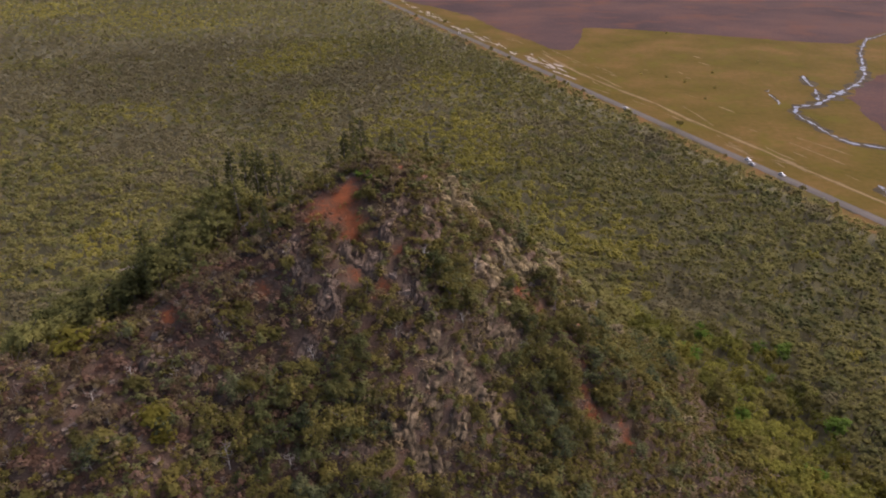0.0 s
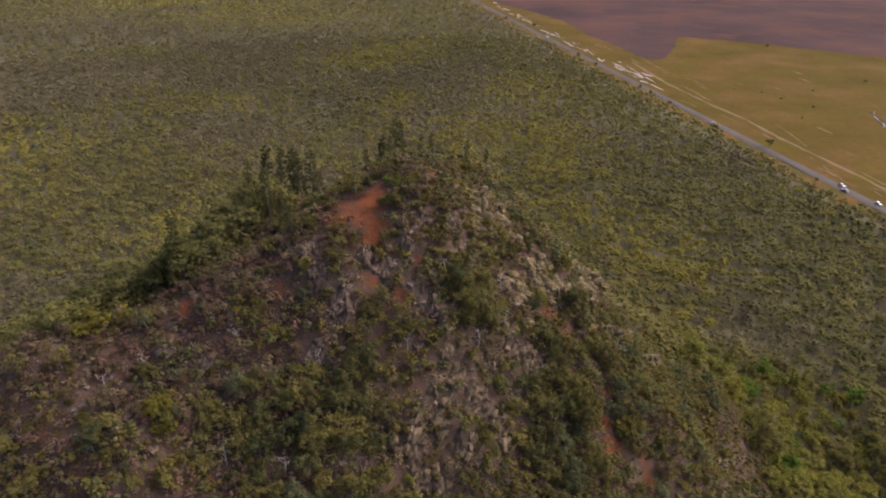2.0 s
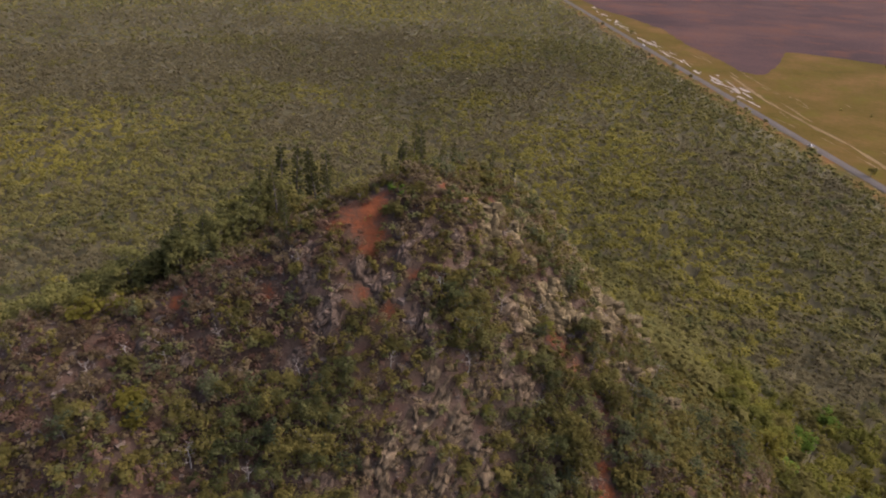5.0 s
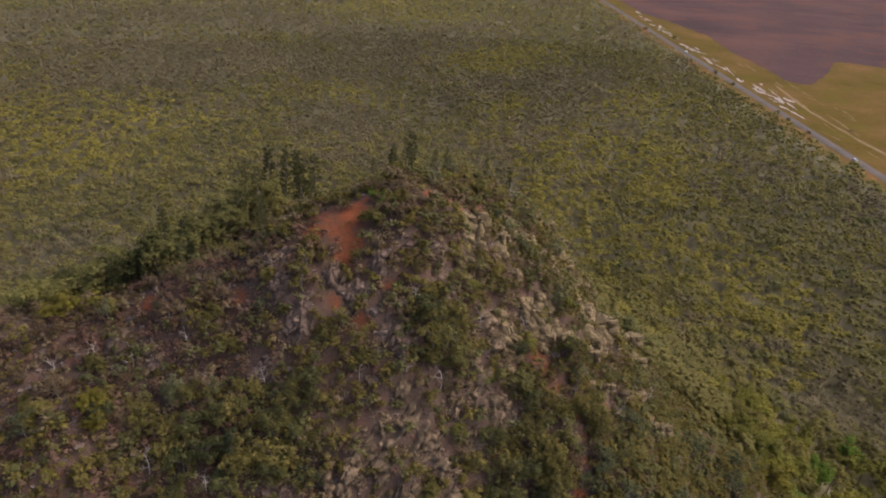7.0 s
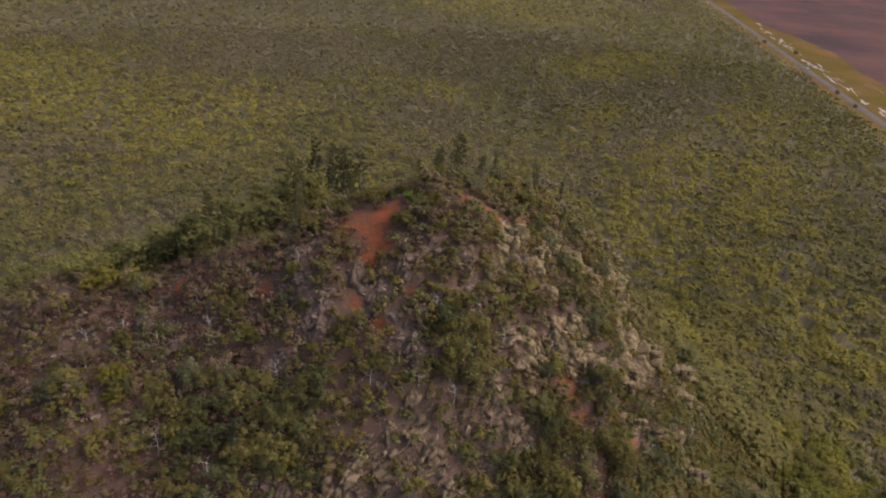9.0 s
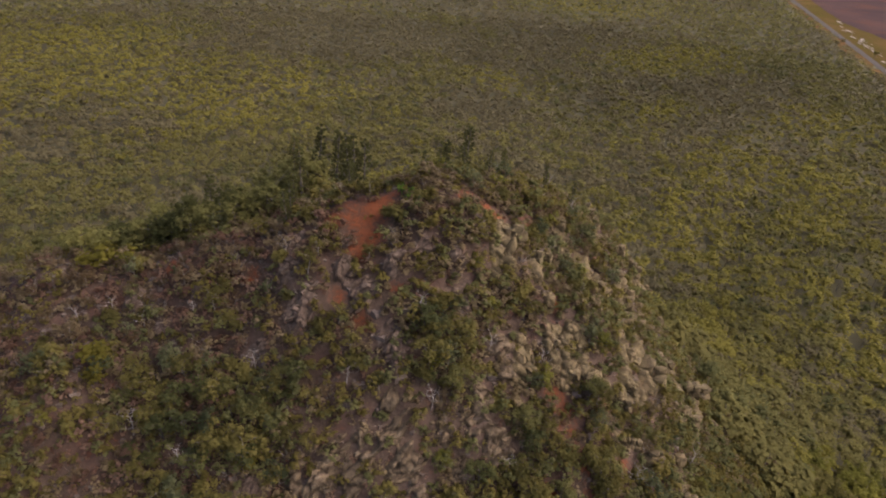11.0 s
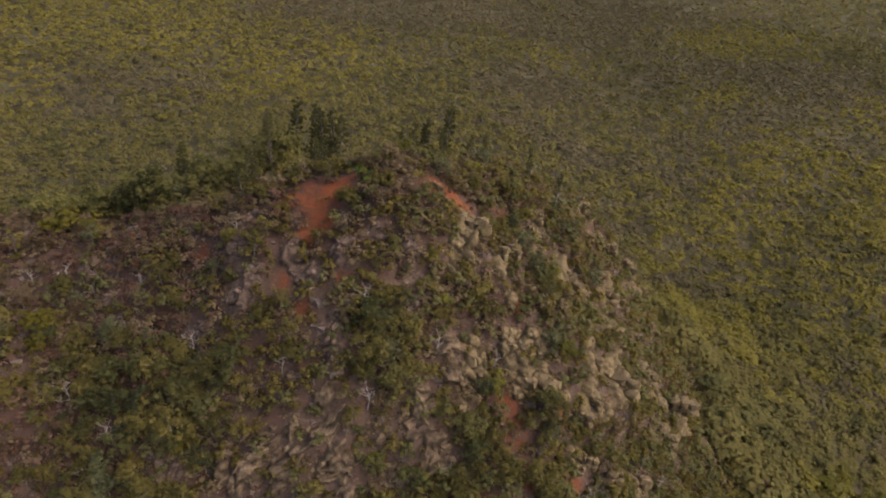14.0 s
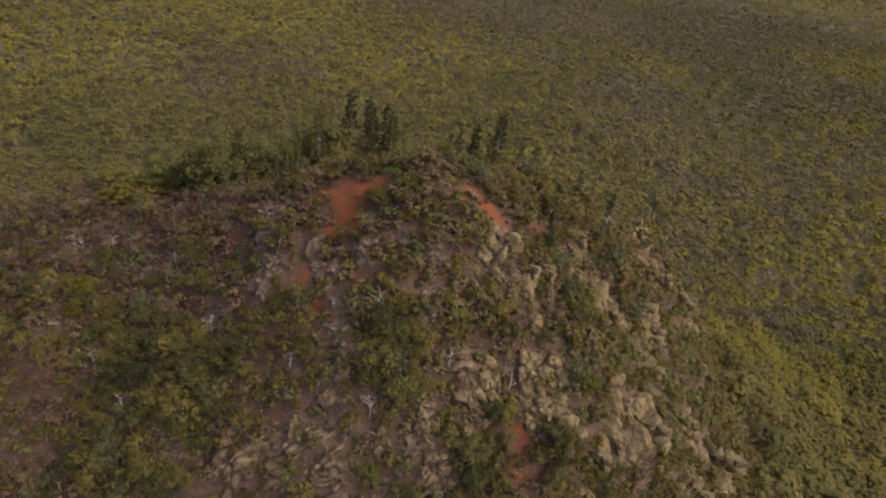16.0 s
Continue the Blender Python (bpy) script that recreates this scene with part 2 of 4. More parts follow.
RED = [(-20.8, 104.6, 3.4), (-18.2, 106.2, 2.8), (-17.2, 103, 2.6), (-16.2, 101.2, 1.3), (-23, 102.6, 1.8), (-9.3, 117.6, 2.0), (-7.2, 118.4, 1.6), (-5.2, 119.4, 2.0), (-4.3, 126.4, 1.1), (-2.6, 117, .8),
       (6.6, 118.8, .8), (11.3, 120.2, .8), (9.4, 116.3, .7), (11, 114, .9), (12.9, 112, 1.2), (14.8, 111.2, 1.2), (16.8, 110.4, .95), (18.8, 109, .95), (20.8, 107.6, .9), (22.8, 105.8, .9), (24.4, 103.2, .7), (17.8, 117.4, .8), (19, 102, .9), (26.4, 96.6, 1.4),
       (24.5, 99, 1.0), (32.9, 96.2, 1.6), (-11.3, 95.4, 1.3), (-12.6, 97.4, 1.1), (-15.6, 95.6, 1.1), (-9, 100.4, .8), (-24.7, 96.8, 1.0), (-30, 92, 1.2), (-43, 87, 1.3), (33, 112, 1.4), (24, 114, .9)]
# outcrops: x, y, width in metres, height share
LEDGES = [(-11.6, 75.8, 3.2), (-12.1, 72.2, 3.6), (-16, 98, 3.6, .8), (-19, 91, 4.6, .6), (-12, 97, 4.6, .35), (-11, 102, 3, .6), (-9, 106, 3.4, .6), (-5, 108, 3.2, .6), (-2, 107, 3.1, .6),
          (-24, 94, 4, .5), (-6, 96, 5, .3), (-4, 95, 2.6, .6), (-35, 86, 2.5, .8), (-21, 85, 4, .7), (-32, 79, 3.6, .6), (-37, 80, 3, .6),
          (-44, 71, 4, .4), (-44, 80, 3, .5), (-26, 97, 3, .5)]
RIBS = [(-5.6, 82.7, 4.7), (-1, 91.2, 5.3), (2.9, 90.2, 5.3), (6.3, 100.4, 5.9), (10.6, 100.4, 5), (7.7, 95.6, 3.8), (-3.5, 88.1, 2.3), (-4, 79.4, 3.4),
        (2.6, 84.1, 5.4), (-8.5, 80.6, 3.6), (-.5, 79.7, 3.6), (-2.2, 85.8, 4.6), (6.9, 89.5, 4.3), (5.6, 107.3, 4), (4.5, 95.8, 4.4)]
BLOCKS = [(7, 110.2, 4.5), (9.2, 115.1, 3.8), (11.6, 118.3, 3.8), (15.7, 117, 4.6), (5.5, 118.6, 2), (13, 115.3, 3.4), (10.5, 105.6, 2.7)]
CLIFF = [(19.2, 119.9, 4.8), (19.5, 130.2, 9.5), (12.9, 136.2, 6.2), (14.8, 143.4, 4.4), (6.1, 134, 6.2), (8.6, 140.9, 6.8), (2.2, 149.2, 5), (-5.1, 149.9, 5), (4.1, 155.4, 4.6), (11.6, 153.6, 5.6),
         (22.9, 149.2, 7.8), (25.6, 137.3, 7.6), (28.6, 156, 4.6), (-2.2, 117.9, 7.4), (.6, 120.2, 4.6), (1.1, 123.4, 3.4), (-1.3, 131.6, 4), (16.1, 126.6, 4.4), (26.2, 119.2, 5.4), (23, 116.7, 4), (48.1, 111, 4.4),
         (50.8, 120.9, 3.3), (28.1, 124.7, 6.4), (18.7, 141.9, 4.7), (19.7, 123.3, 4), (2, 128.5, 3.5), (33.3, 121, 5.3), (42.8, 141.1, 6), (52.6, 148, 5), (-1.9, 168, 3.4)]


def vnoise(x, y, size, seed=0):
    """Smooth value noise from 0 to 1 with cells of that size in metres."""
    x, y = np.asarray(x, float) / size + 1000.0, np.asarray(y, float) / size + 1000.0
    i, j = np.floor(x), np.floor(y)
    u, v = x - i, y - j
    u, v = u * u * (3 - 2 * u), v * v * (3 - 2 * v)

    def h(a, b):
        s = np.sin(a * 127.1 + b * 311.7 + seed * 74.7) * 43758.5453
        return s - np.floor(s)
    return (h(i, j) * (1 - u) + h(i + 1, j) * u) * (1 - v) + (h(i, j + 1) * (1 - u) + h(i + 1, j + 1) * u) * v


def hill(x, y):
    """The bare form of the hill: spurs that fall away on their sides, blended, on a level plain."""
    hs = []
    for x0, y0, z0, x1, y1, z1, s in SPURS + SPURS_LOW:
        dx, dy = x1 - x0, y1 - y0
        t = np.clip(((x - x0) * dx + (y - y0) * dy) / (dx * dx + dy * dy), 0, 1)
        d = np.hypot(x - x0 - t * dx, y - y0 - t * dy)
        hs.append(z0 + t * (z1 - z0) - s * (np.sqrt(d * d + 16) - 4))
    h = 3 * np.logaddexp.reduce(np.array(hs) / 3, axis=0)
    h = 14 * np.logaddexp(0, (h - 2) / 14)
    for bumps, width in ((KNOLLS, 128), (SWELLS, 968)):
        for bx, by, a in bumps:
            h = h + a * np.exp(-((x - bx) ** 2 + (y - by) ** 2) / width)
    return h


def stony(x, y):
    """How much bare rock shows at a place, 0 to 1."""
    s = np.zeros_like(x, dtype=float)
    for group in (LEDGES, RIBS, BLOCKS, CLIFF):
        for ox, oy, w, *_ in group:
            s = np.maximum(s, np.exp(-((x - ox) ** 2 + (y - oy) ** 2) / (2 * (0.4 * w) ** 2)))
    face = np.clip((x + 2) / 14, 0, 1) * np.clip((150 - np.hypot(x - 8, y - 118)) / 60, 0, 1)
    return np.clip(s + 0.08 * face, 0, 1)


CRAGS = ((LEDGES, 65, 2.0, .2), (RIBS, 68, 3.4, .2), (BLOCKS, 30, 1.0, .1), (CLIFF, 15, .8, .16))   # places, strike, how banded, how broken up


def crag_mask(crag, x, y):
    """Over .36 where the sheet of rock of that crag shows."""
    group, yaw, strata, bare = crag
    m = np.zeros_like(x, dtype=float)
    for ox, oy, w, *_ in group:
        m = np.maximum(m, np.exp(-((x - ox) ** 2 + (y - oy) ** 2) / (2 * (.46 * w) ** 2)))
    c, s = math.cos(math.radians(yaw)), math.sin(math.radians(yaw))
    along, across = x * c + y * s, (y * c - x * s) * strata
    return m - bare + .8 * (vnoise(along, across, 3.4, 51) - .5) + .5 * (vnoise(along, across, 1.3, 52) - .5)


def on_rock(x, y):
    return np.max([crag_mask(c, x, y) for c in CRAGS], axis=0) > .45


def red_soil(x, y):
    s = np.zeros_like(x, dtype=float)
    for ox, oy, r in RED:
        s = np.maximum(s, np.exp(-((x - ox) ** 2 + (y - oy) ** 2) / (1.5 * r * r)))
    return s


def ground(x, y):
    """Height of the ground sheet."""
    x, y = np.asarray(x, float), np.asarray(y, float)
    h = hill(x, y)
    on = np.clip((h - 6) / 25, 0, 1)
    rough = 0.9 * (vnoise(x, y, 7, 1) - 0.5) + 0.7 * (vnoise(x, y, 3.1, 2) - 0.5)
    ridge = 1 - np.abs(2 * vnoise(x + 0.5 * y, y - 0.4 * x, 4.2, 3) - 1)
    crag = stony(x, y) * (3.0 * (ridge - 0.5) + 1.6 * (vnoise(x, y, 1.7, 4) - 0.5))
    return h + on * (rough * (1 - 0.7 * red_soil(x, y)) + crag * (1 - red_soil(x, y)))


def quads_mesh(name, verts, corners=4, mats=(), index=None):
    """A mesh of loose faces of that many corners from an array of points."""
    verts = np.asarray(verts, np.float32).reshape(-1, 3)
    n = len(verts) // corners
    me = bpy.data.meshes.new(name)
    me.vertices.add(n * corners)
    me.vertices.foreach_set("co", verts[:n * corners].ravel())
    me.loops.add(n * corners)
    me.loops.foreach_set("vertex_index", np.arange(n * corners, dtype=np.int32))
    me.polygons.add(n)
    me.polygons.foreach_set("loop_start", np.arange(0, n * corners, corners, dtype=np.int32))
    for mat in mats:
        me.materials.append(mat)
    if index is not None:
        me.polygons.foreach_set("material_index", np.asarray(index, np.int32))
    me.update(calc_edges=True)
    return me


OCTA = (np.array([(1, 0, 0), (-1, 0, 0), (0, 1, 0), (0, -1, 0), (0, 0, 1), (0, 0, -1)], float),
        np.array([(0, 2, 4), (2, 1, 4), (1, 3, 4), (3, 0, 4), (2, 0, 5), (1, 2, 5), (3, 1, 5), (0, 3, 5)]))
bm = bmesh.new()
bmesh.ops.create_icosphere(bm, subdivisions=1, radius=1)
ICO = (np.array([v.co[:] for v in bm.verts]), np.array([[v.index for v in f.verts] for f in bm.faces]))
bm.free()


def cores(rng, centres, radii, shape, flat=.75, fill=.82):
    """The dense hearts of leaf clumps: uneven rounded bodies."""
    d = shape[0]
    k = .72 + .42 * rng.random((len(centres), len(d), 1))
    return np.asarray(centres, float)[:, None] + d[None] * k * (fill * np.asarray(radii, float))[:, None, None] * np.array([1, 1, flat])


def leaf_mesh(name, quads, hearts=None, shape=ICO, mats=(), qi=None, hi=None, qt=None, ht=None):
    """One mesh of leaf sprays and clump hearts."""
    quads = np.asarray(quads, np.float32).reshape(-1, 4, 3)
    n = len(quads)
    k = 0 if hearts is None else len(hearts)
    v, f = len(shape[0]), shape[1]
    co = quads.reshape(-1, 3) if not k else np.concatenate([quads.reshape(-1, 3), np.asarray(hearts, np.float32).reshape(-1, 3)])
    loops = np.arange(4 * n)
    starts = np.arange(0, 4 * n, 4)
    if k:
        loops = np.concatenate([loops, (4 * n + np.arange(k)[:, None, None] * v + f[None]).ravel()])
        starts = np.concatenate([starts, 4 * n + np.arange(0, 3 * k * len(f), 3)])
    me = bpy.data.meshes.new(name)
    me.vertices.add(len(co))
    me.vertices.foreach_set("co", co.astype(np.float32).ravel())
    me.loops.add(len(loops))
    me.loops.foreach_set("vertex_index", loops.astype(np.int32))
    me.polygons.add(len(starts))
    me.polygons.foreach_set("loop_start", starts.astype(np.int32))
    me.polygons.foreach_set("use_smooth", np.arange(len(starts)) >= n)
    for mat in mats:
        me.materials.append(mat)
    if qi is not None:
        index = np.concatenate([qi, np.repeat(hi, len(f))]) if k else np.asarray(qi)
        me.polygons.foreach_set("material_index", index.astype(np.int32))
    if qt is not None:
        tint = np.concatenate([qt, np.repeat(ht, len(f))]) if k else np.asarray(qt)
        me.attributes.new("tint", "FLOAT", "FACE").data.foreach_set("value", tint.astype(np.float32))
    me.update(calc_edges=True)
    return me


def part(name, me, mat, parent, label=""):
    if mat:
        me.materials.clear()
        me.materials.append(mat)
    ob = new(name, me)
    ob.parent = parent
    return tagged(ob, label)


def spread(lo, hi, fine_lo, fine_hi, step):
    """Grid lines: even and close over the hill, wider and wider outside."""
    a = list(np.arange(fine_lo, fine_hi + step / 2, step))
    s = step
    while a[-1] < hi:
        s = min(s * 1.25, 120)
        a.append(a[-1] + s)
    s = step
    while a[0] > lo:
        s = min(s * 1.25, 120)
        a.insert(0, a[0] - s)
    return np.array(a)


gx, gy = spread(-4200, 4200, -120, 75, 0.8), spread(-3000, 4600, 48, 185, 0.8)
X, Y = np.meshgrid(gx, gy)
Z = ground(X, Y)
me = bpy.data.meshes.new("ground")
nx, ny = len(gx), len(gy)
idx = np.arange(nx * ny).reshape(ny, nx)
faces = np.stack([idx[:-1, :-1], idx[:-1, 1:], idx[1:, 1:], idx[1:, :-1]], -1).reshape(-1, 4)
me.vertices.add(nx * ny)
me.vertices.foreach_set("co", np.stack([X, Y, Z], -1).astype(np.float32).ravel())
me.loops.add(faces.size)
me.loops.foreach_set("vertex_index", faces.astype(np.int32).ravel())
me.polygons.add(len(faces))
me.polygons.foreach_set("loop_start", np.arange(0, faces.size, 4, dtype=np.int32))
me.polygons.foreach_set("use_smooth", np.ones(len(faces), bool))
me.update(calc_edges=True)
on_hill = np.clip((Z - 8) / 20, 0, 1)
for key, values in (("stone", stony(X, Y) * on_hill), ("red_soil", red_soil(X, Y)), ("scree", on_hill)):
    at = me.attributes.new(key, "FLOAT", "POINT")
    at.data.foreach_set("value", values.astype(np.float32).ravel())
me.materials.append(M_GROUND)
tagged(new("ground", me), "brown leaf litter and stony hillside with patches of red soil", "ground", kind="structure")

# ---- the flat land beyond the road ----
ROAD_A, ROAD_DIR = Vector((219.0, 338.0, 0)), Vector((-0.428, 0.904, 0)).normalized()
ROAD_N = Vector((ROAD_DIR.y, -ROAD_DIR.x, 0))       # away from the hill


def by_road(s, d, z=0.0):
    """A place s metres along the road and d metres off its middle, away from the hill."""
    return ROAD_A + ROAD_DIR * s + ROAD_N * d + Vector((0, 0, z))


def flat_material(name, stops, big, fine, tint=None, rough=0.95, bump=0.3):
    m = Nodes(name)
    a, b = m.noise(big, 4.0), m.noise(fine, 5.0, 0.65)
    col = m.ramp(m.math("ADD", m.math("MULTIPLY", a, 0.65), m.math("MULTIPLY", b, 0.35)), *stops)
    if tint:
        col = m.mix(m.math("MULTIPLY", m.step(m.noise(big * 2.3, 3.0), 0.52, 0.68), 0.7), col, tint)
    return m.surface(col, rough, m.bump(b, bump, 0.3), 0.02)


M_PASTURE = flat_material("pasture", ((0.36, (0.0416, 0.0319, 0.00538)), (0.5, (0.0578, 0.0388, 0.00941)), (0.64, (0.0831, 0.0482, 0.0162))), 0.016, 0.2, (0.0542, 0.0448, 0.00672))
M_PLOUGHED = flat_material("ploughed_soil", ((0.36, (0.0295, 0.0198, 0.0192)), (0.5, (0.0438, 0.0268, 0.0243)), (0.64, (0.065, 0.035, 0.0264))), 0.008, 0.3, (0.069, 0.0318, 0.0204))
M_VERGE = flat_material("orange_verge", ((0.35, (0.039, 0.0381, 0.0106)), (0.5, (0.0665, 0.043, 0.0144)), (0.65, (0.113, 0.0536, 0.0204))), 0.05, 0.5)
M_SAND = flat_material("white_sand", ((0.3, (0.1361, 0.1134, 0.09492)), (0.6, (0.2218, 0.1915, 0.1663))), 0.08, 0.8)
M_TRACK = flat_material("pale_track", ((0.3, (0.0756, 0.0504, 0.02268)), (0.6, (0.1193, 0.084, 0.04368))), 0.05, 0.5)
M_ASPHALT = flat_material("worn_asphalt", ((0.3, (0.0511, 0.0452, 0.0398)), (0.7, (0.0732, 0.0636, 0.0559))), 0.05, 1.2, None, 0.85, 0.1)
m = Nodes("creek_water")
rip = m.noise(1.2, 3.0)
# blue-grey base holds silt and a painted sky reflection; specular stays weak
M_WATER = m.surface((0.08, 0.088, 0.12), 0.45, m.bump(rip, 0.15, 0.05), 0.1)


def sheet(name, pts, z, mat, label, category, jitter=0.0, seed=0):
    """A flat piece of land with an uneven edge."""
    rng = random.Random(seed)
    bm = bmesh.new()
    out = []
    for i, p in enumerate(pts):
        a, b = Vector(p), Vector(pts[(i + 1) % len(pts)])
        n = max(1, min(60, int((b - a).length / 12))) if jitter else 1
        for k in range(n):
            q = a.lerp(b, k / n)
            out.append(bm.verts.new((q.x + rng.uniform(-jitter, jitter), q.y + rng.uniform(-jitter, jitter), z)))
    for tri in tessellate_polygon([[v.co for v in out]]):
        bm.faces.new([out[k] for k in tri])
    bmesh.ops.recalc_face_normals(bm, faces=bm.faces[:])
    if sum(f.normal.z for f in bm.faces) < 0:
        bmesh.ops.reverse_faces(bm, faces=bm.faces[:])
    me = bpy.data.meshes.new(name)
    bm.to_mesh(me)
    bm.free()
    me.materials.append(mat)
    return tagged(new(name, me), label, category, kind="structure")


def ribbon(name, pts, width, z, mat, rough=0.4, step=3.0, seed=0, thick=0.0):
    """A strip along a line of places, its width uneven; the mesh alone."""
    rng = np.random.default_rng(seed)
    pts = [Vector((p[0], p[1], 0)) for p in pts]
    line = []
    for a, b in zip(pts, pts[1:]):
        n = max(1, int((b - a).length / step))
        line += [a.lerp(b, k / n) for k in range(n)]
    line.append(pts[-1])
    ws = np.interp(np.arange(len(line)), np.linspace(0, len(line) - 1, max(3, len(line) // 2)),
                   width * (1 + rough * rng.uniform(-1, 1, max(3, len(line) // 2))))
    fade = np.minimum(1, np.minimum(np.arange(len(line)) + 0.25, np.arange(len(line))[::-1] + 0.25) / 2.0)
    bm = bmesh.new()
    rows = []
    for i, p in enumerate(line):
        d = (line[min(i + 1, len(line) - 1)] - line[max(i - 1, 0)]).normalized()
        n = Vector((-d.y, d.x, 0))
        w = ws[i] * (fade[i] if rough else 1) / 2
        off = n * float(rng.uniform(-0.2, 0.2) * width * rough)
        rows.append([bm.verts.new(p + off + n * w + Vector((0, 0, z))), bm.verts.new(p + off + Vector((0, 0, z + thick))), bm.verts.new(p + off - n * w + Vector((0, 0, z)))])
    for a, b in zip(rows, rows[1:]):
        for k in (0, 1):
            bm.faces.new((a[k], a[k + 1], b[k + 1], b[k]))
    bmesh.ops.recalc_face_normals(bm, faces=bm.faces[:])
    if bm.faces[:][0].normal.z < 0:
        bmesh.ops.reverse_faces(bm, faces=bm.faces[:])
    me = bpy.data.meshes.new(name)
    bm.to_mesh(me)
    bm.free()
    me.materials.append(mat)
    return me


far = 2600
sheet("pasture", [by_road(-900, 0), by_road(far, 0), by_road(far, 2600), by_road(-900, 2600)], 0.25, M_PASTURE,
      "dry yellow-green pasture beside the road", "pasture")
sheet("ploughed_field", [(-120, 1128), (-66, 1062), (-14, 988), (20, 895), (56, 824), (76, 780), (90, 766), (102, 772), (109, 801), (122, 860), (130, 910),
                         (178, 906), (275, 874), (362, 838), (422, 828), (460, 866), (520, 925), (1100, 1500), (2200, 2300), (600, 2600), (-750, 2450)], 0.4, M_PLOUGHED,
      "bare purple-brown ploughed field", "field", 2.0, 3)
sheet("ploughed_field", [(398, 690), (352, 645), (314, 590), (303, 540), (297, 490), (330, 420), (520, 380), (900, 620), (700, 800)], 0.4, M_PLOUGHED,
      "bare reddish-brown field beside the creek", "field", 4.0, 4)
verge = ribbon("road_verge", [by_road(-880 + 40 * k, -10.5) for k in range(88)], 13.0, 0.3, M_VERGE, 0.5, 8, 5)
tagged(new("road_verge", verge), "strip of bare orange soil along the road", "verge", kind="structure")
road_me = ribbon("road", [by_road(-880, 0), by_road(far, 0)], 7.6, 0.45, M_ASPHALT, 0.0, 30, 0, 0.12)
tagged(new("road", road_me), "straight two-lane grey asphalt road with worn shoulders", "road", kind="structure")
track = ribbon("farm_track", [(67, 753), (94, 669), (126, 600), (147, 561), (163, 519), (181, 480), (195, 450), (208, 417), (232, 366), (262, 300)], 3.2, 0.34, M_TRACK, 0.6, 6, 6)
tagged(new("farm_track", track), "pale sandy farm track through the pasture", "track", kind="structure")
rng = np.random.default_rng(11)
for k in range(90):      # white sand washed out beside the road
    s = float(rng.choice([380, 440, 520, 585, 660, 740, 800]) + rng.normal(0, 32)) if k < 78 else float(rng.uniform(40, 330))
    d = 8 + abs(float(rng.normal(0, 8))) + max(0, s - 330) * 0.012
    c = by_road(s, d)
    ln = float(rng.gamma(2.0, 3.6)) + 1.5
    way = (ROAD_DIR + ROAD_N * float(rng.normal(0, .16))).normalized()
    me = ribbon("sand_patch", [c - way * ln, c + ROAD_N * float(rng.normal(0, .8)), c + way * ln], float(rng.uniform(.6, 3.2 if k < 78 else 1.4)), 0.5, M_SAND, 0.85, 2, 20 + k)
    me.materials[0] = M_SAND if k < 78 else M_TRACK
    tagged(new("sand_patch", me), "patch of white sand beside the road" if k < 78 else "patch of tan soil beside the road", "sand", kind="structure")
for k in range(60):      # thin pale wheel marks and bare streaks in the grass
    c = by_road(float(rng.uniform(-60, 560)), 14 + float(rng.gamma(1.6, 26)))
    ln = float(rng.gamma(2.0, 4.0)) + 2
    way = (ROAD_DIR + ROAD_N * float(rng.normal(0, .1))).normalized()
    me = ribbon("bare_streak", [c - way * ln, c + ROAD_N * float(rng.normal(0, .6)), c + way * ln], float(rng.uniform(.5, 1.6)), 0.36, M_TRACK, 0.85, 2, 220 + k)
    tagged(new("bare_streak", me), "thin pale streak of bare soil in the pasture", "soil", kind="structure")
M_MUD = flat_material("creek_mud", ((0.35, (0.026, 0.021, 0.014)), (0.65, (0.055, 0.043, 0.027))), 0.08, 0.6)
CREEK = [([(520, 912), (493, 889), (457, 857), (432, 815), (410, 775), (384, 712)], 2.2), ([(384, 712), (360, 660), (340, 634), (323, 616)], 3.2), ([(323, 616), (298, 587), (281, 569), (256, 556)], 5.4),
         ([(256, 556), (251, 540), (253, 521), (255, 487)], 2.6), ([(255, 487), (262, 469), (278, 461), (300, 440), (330, 395)], 4.0), ([(307, 667), (302, 645), (300, 625)], 3.4), ([(298, 618), (292, 598), (286, 581)], 2.2),
         ([(256, 612), (252, 604)], 3.4), ([(252, 598), (250, 580), (249, 567)], 1.6), ([(241, 391), (240, 382), (237, 372)], 4.0)]
for k, (pts, w) in enumerate(CREEK):
    me = ribbon("creek_bank", pts, w * 2.4 + 2, 0.41 + .005 * k, M_MUD, 0.7, 4, 400 + k)
    tagged(new("creek_bank", me), "dark muddy bank along the creek", "mud", kind="structure")
    line = [Vector((*p, 0)) for p in pts]
    run = [line[0]]
    for a, b in zip(line, line[1:]):
        n = max(1, int((b - a).length / 3))
        run += [a.lerp(b, q / n) + Vector((float(rng.normal(0, .9)), float(rng.normal(0, .9)), 0)) for q in range(1, n + 1)]
    at = 0
    while at < len(run) - 1:
        n = int(rng.integers(2, 6))
        bit = run[at:at + n + 1]
        if len(bit) > 1:
            me = ribbon("creek_pool", bit, w * float(rng.uniform(.5, 1.15)), 0.5 + .005 * k + .06 * (at % 3), M_WATER, 0.85, 1.6, 300 + 40 * k + at)
            tagged(new("creek_pool", me), "shallow creek pool with the pale sky's reflection in its colour", "water", kind="structure")
        at += n + int(rng.integers(0, 2))

# ---- foliage and wood ----


def sprays(rng, centres, radii, count, size, up=0.35, flat=0.75, shell=0.55, round_=0.5, lean=None):
    """Leaf sprays, one small bent diamond each, in rounded clumps: an array of faces with four corners."""
    centres, radii = np.asarray(centres, float), np.asarray(radii, float)
    k = len(centres)
    d = rng.normal(size=(k, count, 3))
